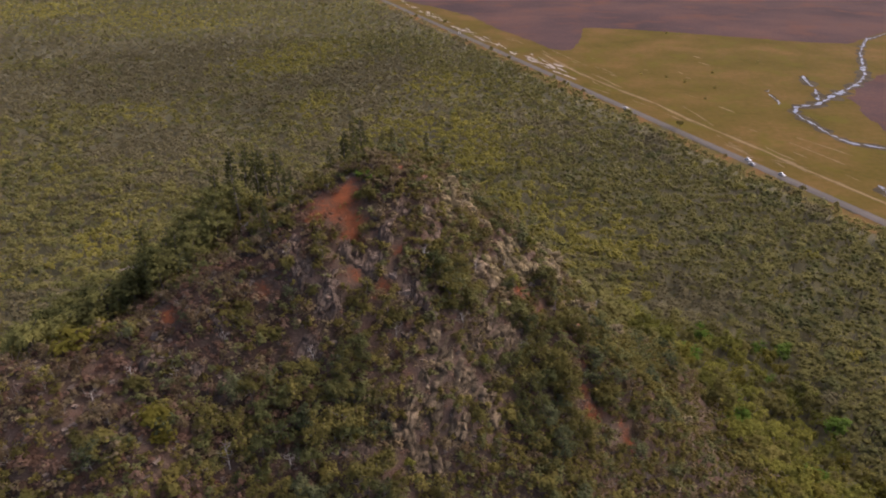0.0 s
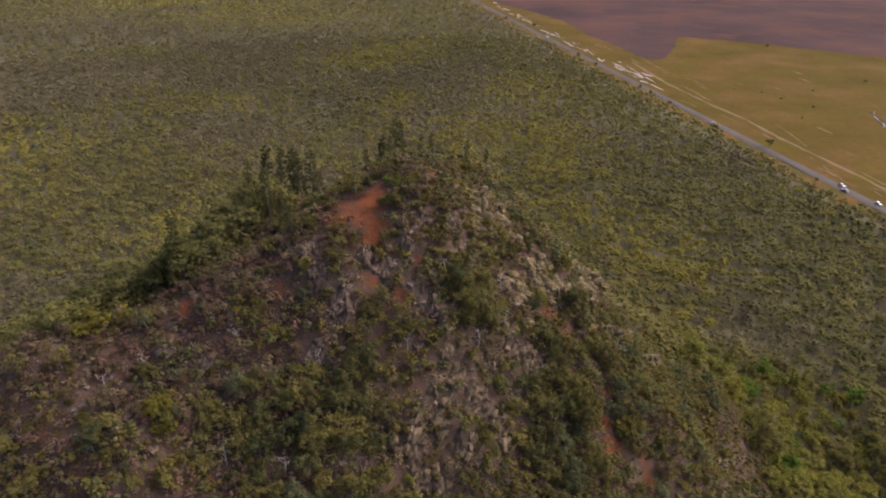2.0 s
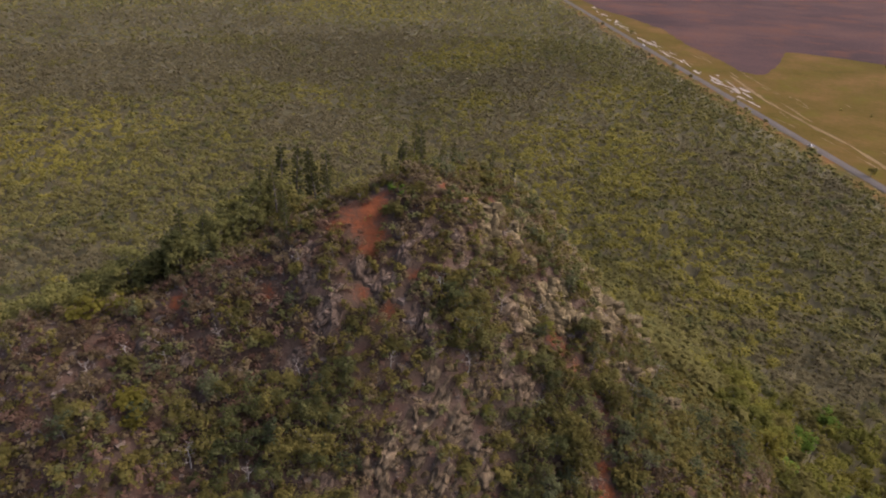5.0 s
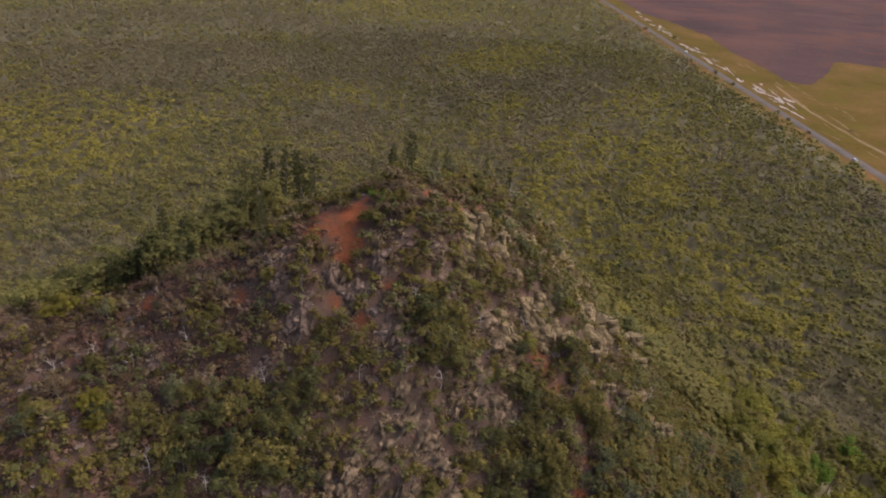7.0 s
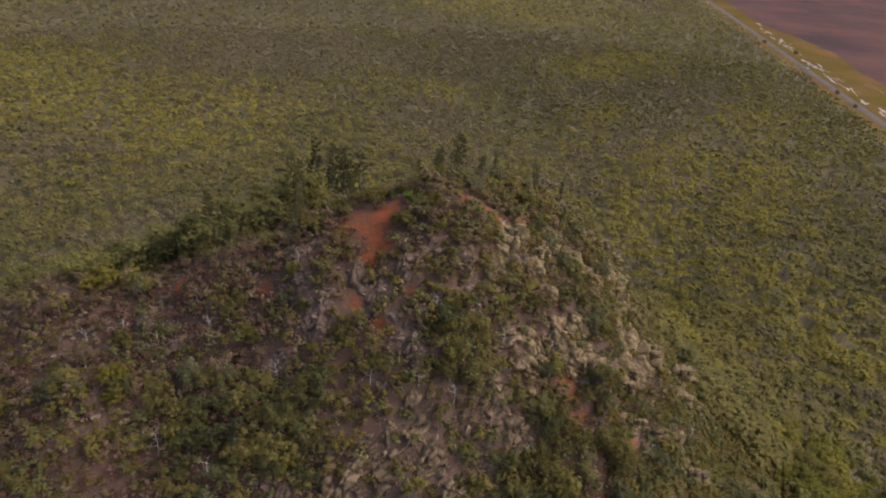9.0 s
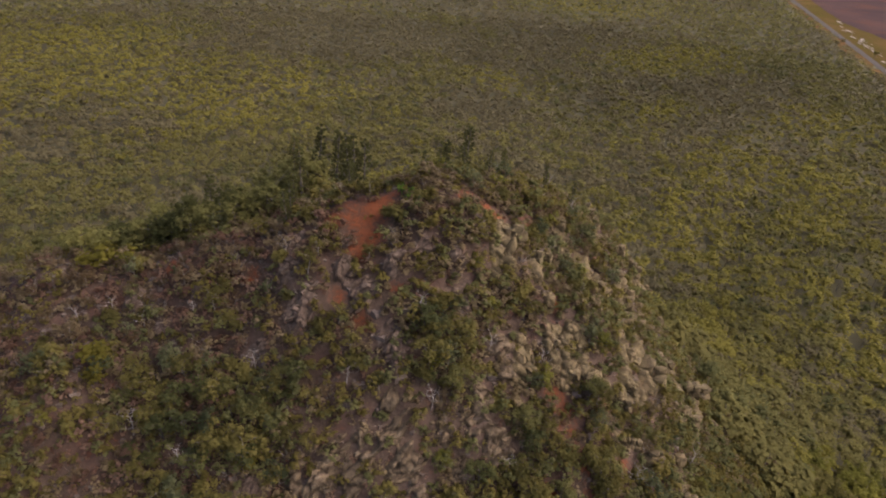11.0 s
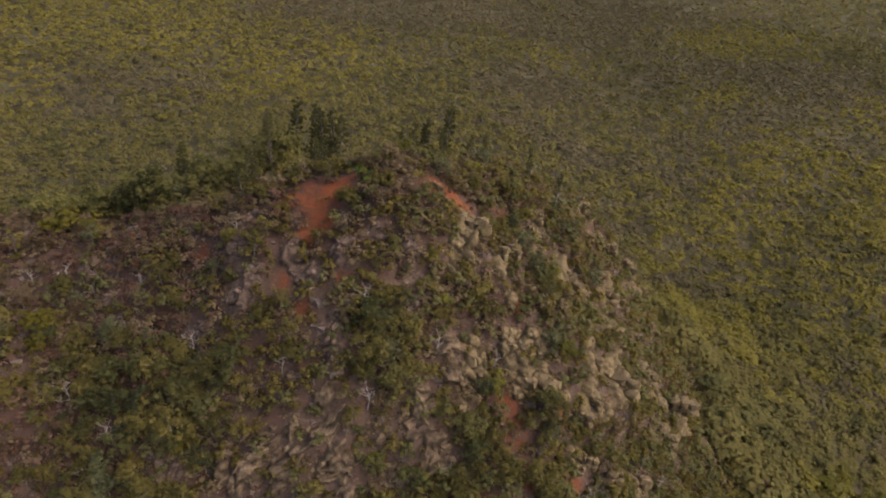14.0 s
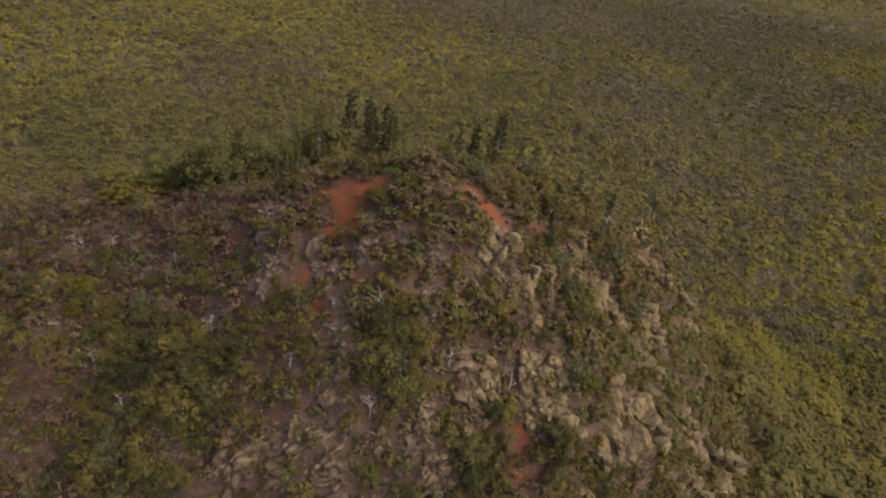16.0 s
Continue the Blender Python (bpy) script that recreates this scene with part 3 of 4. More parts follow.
    d /= np.linalg.norm(d, axis=-1, keepdims=True) + 1e-9
    r = shell + (1 - shell) * rng.random((k, count, 1))
    pos = centres[:, None] + d * r * radii[:, None, None] * np.array([1, 1, flat])
    n = d + 0.3 * rng.normal(size=d.shape) + np.array([0, 0, up])
    if lean is not None:
        n = n + lean[:, None]
    n /= np.linalg.norm(n, axis=-1, keepdims=True) + 1e-9
    a = np.cross(n, rng.normal(size=n.shape))
    a /= np.linalg.norm(a, axis=-1, keepdims=True) + 1e-9
    b = np.cross(n, a)
    s = size * (0.6 + 0.8 * rng.random((k, count, 1)))
    q = np.stack([pos + a * s * 0.8, pos + b * s * round_ + n * s * 0.12, pos - a * s * 0.8, pos - b * s * round_ + n * s * 0.12], axis=2)
    return q.reshape(-1, 4, 3)


def tube(points, radii, sides=6):
    """A tapered limb along a line of points: faces with four corners."""
    pts, out, rings = [Vector(p) for p in points], [], []
    for i, p in enumerate(pts):
        d = (pts[min(i + 1, len(pts) - 1)] - pts[max(i - 1, 0)]).normalized()
        u = d.orthogonal().normalized()
        v = d.cross(u)
        rings.append([p + (u * math.cos(2 * math.pi * k / sides) + v * math.sin(2 * math.pi * k / sides)) * radii[i] for k in range(sides)])
    for a, b in zip(rings, rings[1:]):
        for k in range(sides):
            out.append((a[k], a[(k + 1) % sides], b[(k + 1) % sides], b[k]))
    return [[tuple(c) for c in f] for f in out]


def limbs(rng, height, reach, count, start=0.35, r0=0.14, lean=0.06):
    """A trunk with limbs; returns the faces and the limbs' ends."""
    top = np.array([rng.normal(0, lean) * height, rng.normal(0, lean) * height, height])
    bend = np.array([rng.normal(0, 0.05) * height, rng.normal(0, 0.05) * height, 0])
    line = [top * t + bend * math.sin(math.pi * t) - np.array([0, 0, 0.5 * (1 - t)]) for t in (0, .25, .5, .75, 1)]
    faces = tube(line, [r0 * 1.25, r0, r0 * .8, r0 * .55, r0 * .3], 6)
    ends = [line[-1]]
    for k in range(count):
        t = start + (1 - start) * (k + 0.5) / count * 0.95
        base = top * t + bend * math.sin(math.pi * t)
        a = 2.4 * k + rng.uniform(-.5, .5)
        ln = reach * rng.uniform(.65, 1.1)
        end = base + np.array([math.cos(a) * ln, math.sin(a) * ln, ln * rng.uniform(.35, .85)])
        midp = (base + end) / 2 + np.array([0, 0, -0.08 * ln])
        faces += tube([base, midp, end], [r0 * .5, r0 * .34, r0 * .16], 5)
        ends.append(end)
    return faces, np.array(ends)


def thing(name, label, category, group, parts):
    """A thing at the origin: an Empty at its base with its parts."""
    e = new(name)
    e.empty_display_size = 0.3
    tagged(e, label, category, group)
    for pname, faces, mat in parts:
        part(pname, faces if isinstance(faces, bpy.types.Mesh) else quads_mesh(pname, faces), mat, e)
    return e


def gum_tree(seed, name="gum_tree", leaf=None, label="olive-green gum tree with a pale trunk", group="woodland trees", size=0.44, count=20, bark=None, start=.42):
    rng = np.random.default_rng(seed)
    h = rng.uniform(4.6, 6.6)
    wood, ends = limbs(rng, h * .8, h * .34, 7, start, .13)
    c = ends + rng.normal(0, .25, ends.shape)
    c = np.concatenate([c, c[1:] * .6 + c[0] * .4 + rng.normal(0, .5, c[1:].shape)])
    r = rng.uniform(.75, 1.35, len(c))
    leaves = leaf_mesh("crown", sprays(rng, c, r, int(count * 1.15), size * .85, 1.1, .75, .55, .6), cores(rng, c, r, OCTA, .75, .5), OCTA)
    return thing(name, label, "tree", group, [("trunk", wood, bark or M_BARK), ("crown", leaves, leaf or M_LEAF_GUM)])


def shrub(seed, name="shrub", leaf=None, label="rounded olive-green shrub on the stony slope", group="hillside shrubs"):
    rng = np.random.default_rng(seed)
    wood, ends = limbs(rng, .9, .8, 5, .2, .06, .1)
    k = 7
    a = rng.uniform(0, 2 * math.pi, k)
    c = np.stack([np.cos(a) * rng.uniform(.2, .95, k), np.sin(a) * rng.uniform(.2, .95, k), rng.uniform(.5, 1.35, k)], -1)
    r = rng.uniform(.45, .75, k)
    leaves = leaf_mesh("foliage", sprays(rng, c, r, 34, .19, 1.1, .85, .55, .55), cores(rng, c, r, OCTA, .85, .5), OCTA)
    return thing(name, label, "shrub", group, [("stem", wood, M_BARK_DARK), ("foliage", leaves, leaf or M_LEAF_SHRUB)])


def dry_bush(seed):
    rng = np.random.default_rng(seed)
    twigs = []
    for k in range(16):
        a, up = rng.uniform(0, 2 * math.pi), rng.uniform(.5, 1.5)
        r = rng.uniform(.4, 1.2)
        end = np.array([math.cos(a) * r, math.sin(a) * r, up])
        twigs += tube([np.array([0, 0, -.2]), end * .5 + rng.normal(0, .08, 3), end], [.035, .022, .008], 3)
    c = np.stack([rng.normal(0, .5, 8), rng.normal(0, .5, 8), rng.uniform(.4, 1.2, 8)], -1)
    leaves = sprays(rng, c, rng.uniform(.35, .6, 8), 18, .17)
    return thing("dry_bush", "leafless grey-brown bush with dead twigs", "bush", "dry bushes", [("twig", twigs, M_BARK), ("foliage", leaves, M_LEAF_DRY)])


def pine(seed):
    rng = np.random.default_rng(seed)
    h = rng.uniform(11, 14)
    lean = rng.normal(0, .25, 2)
    line = [np.array([lean[0] * t, lean[1] * t, -0.5 + (h + .5) * t]) for t in np.linspace(0, 1, 7)]
    wood = tube(line, list(np.linspace(.24, .05, 7)), 7)
    cs, rs = [], []
    n = 13
    for k in range(n):
        t = .2 + .8 * (k + rng.uniform(-.2, .2)) / n
        z = h * t
        reach = (2.0 - 1.4 * t) * rng.uniform(.6, 1.15)
        for b in range(5 if t < .75 else 4):
            if rng.random() < .2:
                continue
            a = 2 * math.pi * b / 5 + k * 1.1 + rng.uniform(-.3, .3)
            end = np.array([lean[0] * t + math.cos(a) * reach, lean[1] * t + math.sin(a) * reach, z + reach * rng.uniform(.05, .4)])
            base = np.array([lean[0] * t, lean[1] * t, z])
            wood += tube([base, end], [.05, .02], 3)
            cs += [base + (end - base) * .62, end]
            rs += [.3, .36]
    cs.append(np.array([lean[0], lean[1], h]))
    rs.append(.35)
    leaves = sprays(rng, cs, rs, 15, .24, .1, .8, .2)
    return thing("pine_tree", "tall narrow dark-green pine on the hilltop", "pine", "hilltop pines", [("trunk", wood, M_BARK_DARK), ("crown", leaves, M_LEAF_PINE)])


def dead_tree(seed):
    rng = np.random.default_rng(seed)
    wood, ends = limbs(rng, rng.uniform(3.6, 5), 1.5, 7, .3, .11, .1)
    for e in ends[1:]:
        for k in range(3):
            wood += tube([e, e + rng.normal(0, .5, 3) + np.array([0, 0, .35])], [.03, .01], 3)
    return thing("dead_tree", "bare bleached dead tree with broken limbs", "tree", "dead trees", [("trunk", wood, M_DEADWOOD)])


def shattered(p, size, seed):
    """Cells of broken rock: a value for each block, 0 to 1, and the distance to its joint."""
    q = p / np.asarray(size, float)
    base = np.floor(q)
    near, second, value = np.full(len(q), 9.0), np.full(len(q), 9.0), np.zeros(len(q))
    for step in itertools.product((-1, 0, 1), repeat=3):
        c = base + step
        h = [np.sin(c[:, 0] * a + c[:, 1] * b + c[:, 2] * d + seed) * 43758.5453 for a, b, d in ((127.1, 311.7, 74.7), (269.5, 183.3, 246.1), (113.5, 271.9, 124.6), (57.3, 91.7, 203.1))]
        h = [v - np.floor(v) for v in h]
        off = np.abs(q - c - np.stack(h[:3], -1))
        d = .75 * off.max(axis=1) + .25 * np.linalg.norm(off, axis=1)
        closer = d < near
        second = np.where(closer, near, np.minimum(second, d))
        value = np.where(closer, h[3], value)
        near = np.where(closer, d, near)
    return value, second - near


def roughen(bm, seed, fine=True):
    """Worn edges and an uneven surface for a body of blocks; returns its mesh."""
    bmesh.ops.triangulate(bm, faces=bm.faces[:])
    bmesh.ops.subdivide_edges(bm, edges=[e for e in bm.edges if e.calc_length() > .2], cuts=1)
    bmesh.ops.triangulate(bm, faces=bm.faces[:])
    if fine:
        bmesh.ops.subdivide_edges(bm, edges=[e for e in bm.edges if e.calc_length() > .3], cuts=1)
    bmesh.ops.smooth_vert(bm, verts=bm.verts[:], factor=.28, use_axis_x=True, use_axis_y=True, use_axis_z=True)
    for v in bm.verts:
        v.co += noise.noise_vector(v.co * 5 + Vector((seed * 3.1, 0, 0))) * .05 + noise.noise_vector(v.co * 14) * .018
    bmesh.ops.triangulate(bm, faces=bm.faces[:])
    me = bpy.data.meshes.new("rock_outcrop")
    bm.to_mesh(me)
    bm.free()
    co = np.array([v.co[:] for v in me.vertices])
    tones = shattered(co * 4, (1, 1, 1), seed)[0]
    me.attributes.new("block", "FLOAT", "POINT").data.foreach_set("value", tones.astype(np.float32))
    return me


def rock_blocks(seed, blocks, spreadx, spready, tall, fine=True):
    """Angular fractured blocks grown together, about a metre across."""
    rng = np.random.default_rng(seed)
    bm = bmesh.new()
    for k in range(blocks):
        c = np.array([rng.uniform(-.5, .5) * spreadx, rng.uniform(-.5, .5) * spready, rng.uniform(-.1, .28) * tall])
        s = np.array([rng.uniform(.22, .42), rng.uniform(.2, .36), rng.uniform(.3, .62) * tall])
        p = rng.uniform(-1, 1, (15, 3))
        p = np.sign(p) * np.abs(p) ** .45
        tilt = Euler((rng.normal(.12, .12), rng.normal(.1, .12), rng.uniform(0, 6.28))).to_matrix()
        vs = [bm.verts.new(Vector(c) + tilt @ Vector(q * s)) for q in p]
        got = bmesh.ops.convex_hull(bm, input=vs)
        bmesh.ops.delete(bm, geom=[v for v in got["geom_interior"] if isinstance(v, bmesh.types.BMVert)], context="VERTS")
    return roughen(bm, seed, fine)


def rock_ribs(seed):
    """Parallel upright plates of bedded rock, broken along their length, about a metre long."""
    rng = np.random.default_rng(seed)
    bm = bmesh.new()
    for r in range(3):
        y, x = (r - 1) * .26 + rng.normal(0, .03), -.5 + rng.uniform(0, .2)
        while x < .5:
            ln = rng.uniform(.26, .55)
            s = np.array([ln * .62, rng.uniform(.1, .17), rng.uniform(.16, .3)])
            p = rng.uniform(-1, 1, (14, 3))
            p = np.sign(p) * np.abs(p) ** .4
            tilt = Euler((rng.normal(.35, .14), rng.normal(0, .14), rng.normal(0, .18))).to_matrix()
            vs = [bm.verts.new(Vector((x + ln / 2, y, rng.normal(0, .09))) + tilt @ Vector(q * s)) for q in p]
            got = bmesh.ops.convex_hull(bm, input=vs)
            bmesh.ops.delete(bm, geom=[v for v in got["geom_interior"] if isinstance(v, bmesh.types.BMVert)], context="VERTS")
            x += ln
    return roughen(bm, seed)


def rock_columns(seed):
    """Upright rounded columns side by side, split by deep joints, about a metre wide."""
    rng = np.random.default_rng(seed)
    bm = bmesh.new()
    x = -.5
    while x < .5:
        w = rng.uniform(.24, .44)
        top = rng.uniform(.3, .75)
        z = -.35
        while z < top:
            h = rng.uniform(.22, .5)
            s = np.array([w * .58, rng.uniform(.2, .3), h * .68])
            p = rng.uniform(-1, 1, (16, 3))
            p = np.sign(p) * np.abs(p) ** .5
            c = Vector((x + w / 2 + rng.normal(0, .02), rng.normal(0, .06), z + h / 2))
            tilt = Euler((rng.normal(0, .08), rng.normal(0, .08), rng.normal(0, .25))).to_matrix()
            got = bmesh.ops.convex_hull(bm, input=[bm.verts.new(c + tilt @ Vector(q * s)) for q in p])
            bmesh.ops.delete(bm, geom=[v for v in got["geom_interior"] if isinstance(v, bmesh.types.BMVert)], context="VERTS")
            z += h
        x += w
    return roughen(bm, seed)


def place_all(models, spots, rng, scale=(.8, 1.2), squash=.12, sink=.12):
    """Copies of the models on the ground at the spots (x, y or x, y, size)."""
    for k, s in enumerate(spots):
        f = s[2] if len(s) > 2 else rng.uniform(*scale)
        z = float(ground(s[0], s[1])) - sink * f
        m = pose(s[0], s[1], z, rng.uniform(-5, 5), rng.uniform(-5, 5), rng.uniform(0, 360)) @ Matrix.Diagonal((f, f, f * rng.uniform(1 - squash, 1 + squash), 1))
        first = models[k % len(models)]
        if k < len(models):
            first.matrix_basis = m
        else:
            made = copy_thing(first, m)
            made.matrix_basis = m


# ---- outcrops ----
rocks = [rock_blocks(100 + k, 8, .8, .6, 1.0) for k in range(6)] + [rock_blocks(120 + k, 5, 1.0, .45, .8) for k in range(4)]
small_rocks = [rock_blocks(140 + k, 3, .7, .5, .9, False) for k in range(6)]
ribs, columns = [rock_ribs(160 + k) for k in range(6)], [rock_columns(180 + k) for k in range(6)]
rng = np.random.default_rng(5)
for group, mat_w, yaw0, thin in ((LEDGES, M_ROCK_PURPLE, 65, .7), (RIBS, M_ROCK_BEDDED_SHADED, 66, .6), (BLOCKS, M_ROCK, 30, .75), (CLIFF, M_ROCK, 15, .8)):
    bedded = group is LEDGES or group is RIBS
    purple = mat_w is M_ROCK_PURPLE
    for x, y, w, *_ in group:
        for extra in range(3 if bedded else 4):
            ox, oy = (0, 0) if extra == 0 else rng.normal(0, .32 * w, 2)
            f = w * (.85 if extra == 0 else rng.uniform(.22, .46)) * (1 if purple else .74)
            pool = small_rocks if extra > 1 else ribs if bedded else columns if group is CLIFF or extra == 1 else rocks
            if extra == 1 and bedded:
                f *= 1.4
            me = pool[int(rng.integers(len(pool)))].copy()
            me.materials.clear()
            me.materials.append(mat_w)
            ob = new("rock_outcrop", me)
            share = rng.uniform(.6, .9)
            z = float(ground(x + ox, y + oy)) + (.05 if bedded else -.1) * f * share
            ob.matrix_world = pose(x + ox, y + oy, z, rng.normal(0, 8), (-28 if bedded else -6) + rng.normal(0, 6), yaw0 + rng.normal(0, 14)) @ Matrix.Diagonal((f, f * thin, f * share, 1))
            tagged(ob, "purple-grey fractured rock outcrop on the slope" if purple else "pale weathered craggy rock outcrop on the steep face", "rock", "rock outcrops")


def rock_face(crag, block, chip, proud, mat, label, step=.17, seed=1.0):
    """A continuous sheet of jointed rock that stands out of the slope."""
    group, yaw = crag[:2]
    c, s = math.cos(radians(yaw)), math.sin(radians(yaw))
    xs, ys = [g[0] for g in group], [g[1] for g in group]
    gx, gy = np.arange(min(xs) - 6, max(xs) + 6, step), np.arange(min(ys) - 6, max(ys) + 6, step)
    X, Y = np.meshgrid(gx, gy)
    mask = crag_mask(crag, X, Y)
    Z = ground(X, Y)
    nx, ny = -np.gradient(hill(X, Y), step, axis=1), -np.gradient(hill(X, Y), step, axis=0)
    N = np.stack([nx, ny, np.full_like(nx, .8)], -1)
    N /= np.linalg.norm(N, axis=-1, keepdims=True)
    P = np.stack([X, Y, Z], -1).reshape(-1, 3)
    Q = np.stack([P[:, 0] * c + P[:, 1] * s + .3 * P[:, 2], P[:, 1] * c - P[:, 0] * s, P[:, 2]], -1)
    Q = Q + .3 * (np.stack([vnoise(P[:, 0], P[:, 1], 1.5, k) for k in (61, 62, 63)], -1) - .5)
    v1, e1 = shattered(Q, block, seed)
    v2, e2 = shattered(Q, chip, seed + 5)
    v3, e3 = shattered(Q, np.asarray(chip) * .42, seed + 9)
    rise = np.clip((mask.ravel() - .38) / .22, 0, 1)
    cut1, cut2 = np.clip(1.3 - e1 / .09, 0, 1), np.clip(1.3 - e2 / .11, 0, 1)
    d = rise * (.15 + .85 * proud * v1 + .36 * proud * v2 + .1 * proud * v3 - .5 * proud * cut1 - .22 * proud * cut2) - .5 * (1 - rise)
    P = P + N.reshape(-1, 3) * d[:, None]
    rows, cols = X.shape
    idx = np.arange(rows * cols).reshape(rows, cols)
    faces = np.stack([idx[:-1, :-1], idx[:-1, 1:], idx[1:, 1:], idx[1:, :-1]], -1).reshape(-1, 4)
    faces = faces[(mask.ravel()[faces] > .34).any(1)]
    used, flat = np.unique(faces, return_inverse=True)
    me = bpy.data.meshes.new("rock_face")
    me.vertices.add(len(used))
    me.vertices.foreach_set("co", P[used].astype(np.float32).ravel())
    me.loops.add(faces.size)
    me.loops.foreach_set("vertex_index", flat.astype(np.int32).ravel())
    me.polygons.add(len(faces))
    me.polygons.foreach_set("loop_start", np.arange(0, faces.size, 4, dtype=np.int32))
    me.update(calc_edges=True)
    me.attributes.new("block", "FLOAT", "POINT").data.foreach_set("value", (.35 * v1 + .35 * v2 + .3 * v3)[used].astype(np.float32))
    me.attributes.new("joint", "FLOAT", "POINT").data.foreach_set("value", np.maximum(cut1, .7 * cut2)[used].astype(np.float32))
    me.materials.append(mat)
    tagged(new("rock_face", me), label, "rock face", kind="structure")


rock_face(CRAGS[1], (5.5, 1.1, 2.6), (2.2, .55, 1.2), 1.05, M_ROCK_BEDDED_SHADED, "pale bedded rock ribs dipping steeply down the front slope", seed=2.0)
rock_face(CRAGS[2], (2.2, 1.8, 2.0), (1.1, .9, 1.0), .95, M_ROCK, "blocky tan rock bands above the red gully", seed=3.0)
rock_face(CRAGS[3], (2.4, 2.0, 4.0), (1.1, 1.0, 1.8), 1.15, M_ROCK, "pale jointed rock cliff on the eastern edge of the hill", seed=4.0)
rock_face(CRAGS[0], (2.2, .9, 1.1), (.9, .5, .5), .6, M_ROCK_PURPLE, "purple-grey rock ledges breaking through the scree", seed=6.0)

# ---- plants on the hill ----
rng = np.random.default_rng(21)
PINES = [(-38.4, 109.1, .86), (-41.6, 116, 1.0), (-41, 119.4, .9), (-35.3, 117.8, 1.0), (-34, 119.6, .95), (-39, 122.5, 1.05), (-43.5, 111.5, .85),
         (-29, 111, .55), (-31, 113.5, .5), (-23, 128, .72), (-19.6, 129.8, .75), (-19.4, 122.3, .58), (-21.8, 131.4, .75), (-15.8, 131, .55), (-17.6, 128, .6), (-13.5, 133, .5), (-25, 126, .55), (-7, 136, .45), (-3.6, 140, .45),
         (-52.2, 100.4, 1.05), (-30.8, 100.4, .5), (-32.6, 102.6, .62), (-29.4, 98.6, .5), (-46, 97.5, .7)]
place_all([pine(300 + k) for k in range(6)], PINES, rng, squash=.08)
place_all([shrub(310 + k, "bright_tree", M_LEAF_BRIGHT, "yellow-green leafy small tree on the scree slope", "bright small trees") for k in range(2)],
          [(-40.6, 71.6, 2.4), (-56.6, 81.4, 2.6), (-59.5, 84, 2.1), (-38.6, 70.4, 1.7), (-13.5, 77.4, 1.4), (-54, 84.5, 1.8)], rng)
place_all([shrub(320, "lime_shrub", M_LEAF_LIME, "bright lime-green shrub above the red soil", "lime shrubs")], [(-15.5, 109.5, 1.5), (-13, 112, .9), (-16, 107, .7)], rng)


DELLS = [(-21, 73, 14, 9), (17, 95, 6.5, 12), (0, 100.5, 4, 5), (-13, 84, 5, 4), (12.2, 105, 2, 2.2), (18, 113.6, 1.8, 1.8), (26, 107, 4, 5)]


def scatter(rng, x0, x1, y0, y1, gap, tries):
    """Random places at least about gap metres apart."""
    kept, cells = [], {}
    for x, y in zip(rng.uniform(x0, x1, tries), rng.uniform(y0, y1, tries)):
        c = (int(x // gap), int(y // gap))
        if any((x - a) ** 2 + (y - b) ** 2 < gap * gap for i in (-1, 0, 1) for j in (-1, 0, 1) for a, b in cells.get((c[0] + i, c[1] + j), ())):
            continue
        cells.setdefault(c, []).append((x, y))
        kept.append((x, y))
    return np.array(kept)


spots = scatter(rng, -110, 70, 48, 222, 1.5, 80000)
sx, sy = spots.T
height = hill(sx, sy)
bare = np.maximum(red_soil(sx, sy) * 1.5, .93 * on_rock(sx, sy))
west = np.clip((-24 - sx) / 14, 0, 1) * np.clip((104 - sy) / 12, 0, 1) * np.clip((sy - 62) / 10, 0, 1)
gaps = vnoise(sx, sy, 9, 14)
keep = (height > 22) & ~((sx < -46) & (sy > 108)) & ~((sx < -22) & (sy > 148)) & ((height > 26) | (sx > 20)) & (rng.random(len(sx)) > np.maximum(bare * .95, west * .3) + .02 + .3 * (gaps - .5))
sx, sy, west = sx[keep], sy[keep], west[keep]
pick, tone = rng.random(len(sx)), vnoise(sx, sy, 14, 15)
crest = np.exp(-((sx + 14) ** 2 / 300 + (sy - 122) ** 2 / 300))
dry = pick < .2 + .55 * west + .3 * crest + .25 * (tone - .5)
gully = np.exp(-((sx + 17) ** 2 / 200 + (sy - 74) ** 2 / 90)) + np.exp(-((sx - 20) ** 2 / 160 + (sy - 101) ** 2 / 160)) + np.exp(-((sx - 1) ** 2 / 40 + (sy - 100) ** 2 / 40))
tall = (pick > .82 - .22 * np.minimum(gully, 1)) & ~dry
near = (sy < 140) & (hill(sx, sy) > 55)
dry_near = np.flatnonzero(dry & near)[:280]
tall_near = np.flatnonzero(tall & near)[:290]
low_near = np.flatnonzero(~dry & ~tall & near)[:300]
place_all([dry_bush(400 + k) for k in range(5)], [(sx[i], sy[i], rng.uniform(1.1, 2.0)) for i in dry_near], rng)
kinds = [(M_LEAF_SHRUB, "small olive-green tree rooted among the rocks")] * 3 + [(M_LEAF_BLUE, "small blue-green tree rooted among the rocks")] * 2 + [
    (M_LEAF_GUM, "small yellow-olive tree rooted among the rocks"), (M_LEAF_DRY, "small drying tree with tan leaves")]
place_all([gum_tree(420 + k, "small_tree", leaf, words, "hillside trees", .28, 20, None, .1) for k, (leaf, words) in enumerate(kinds)],
          [(sx[i], sy[i], rng.uniform(.42, .78)) for i in tall_near], rng)
place_all([shrub(440 + k) for k in range(6)], [(sx[i], sy[i], rng.uniform(1.0, 1.9)) for i in low_near], rng)
done = set(dry_near) | set(tall_near) | set(low_near)
rest = np.array([i for i in range(len(sx)) if i not in done])
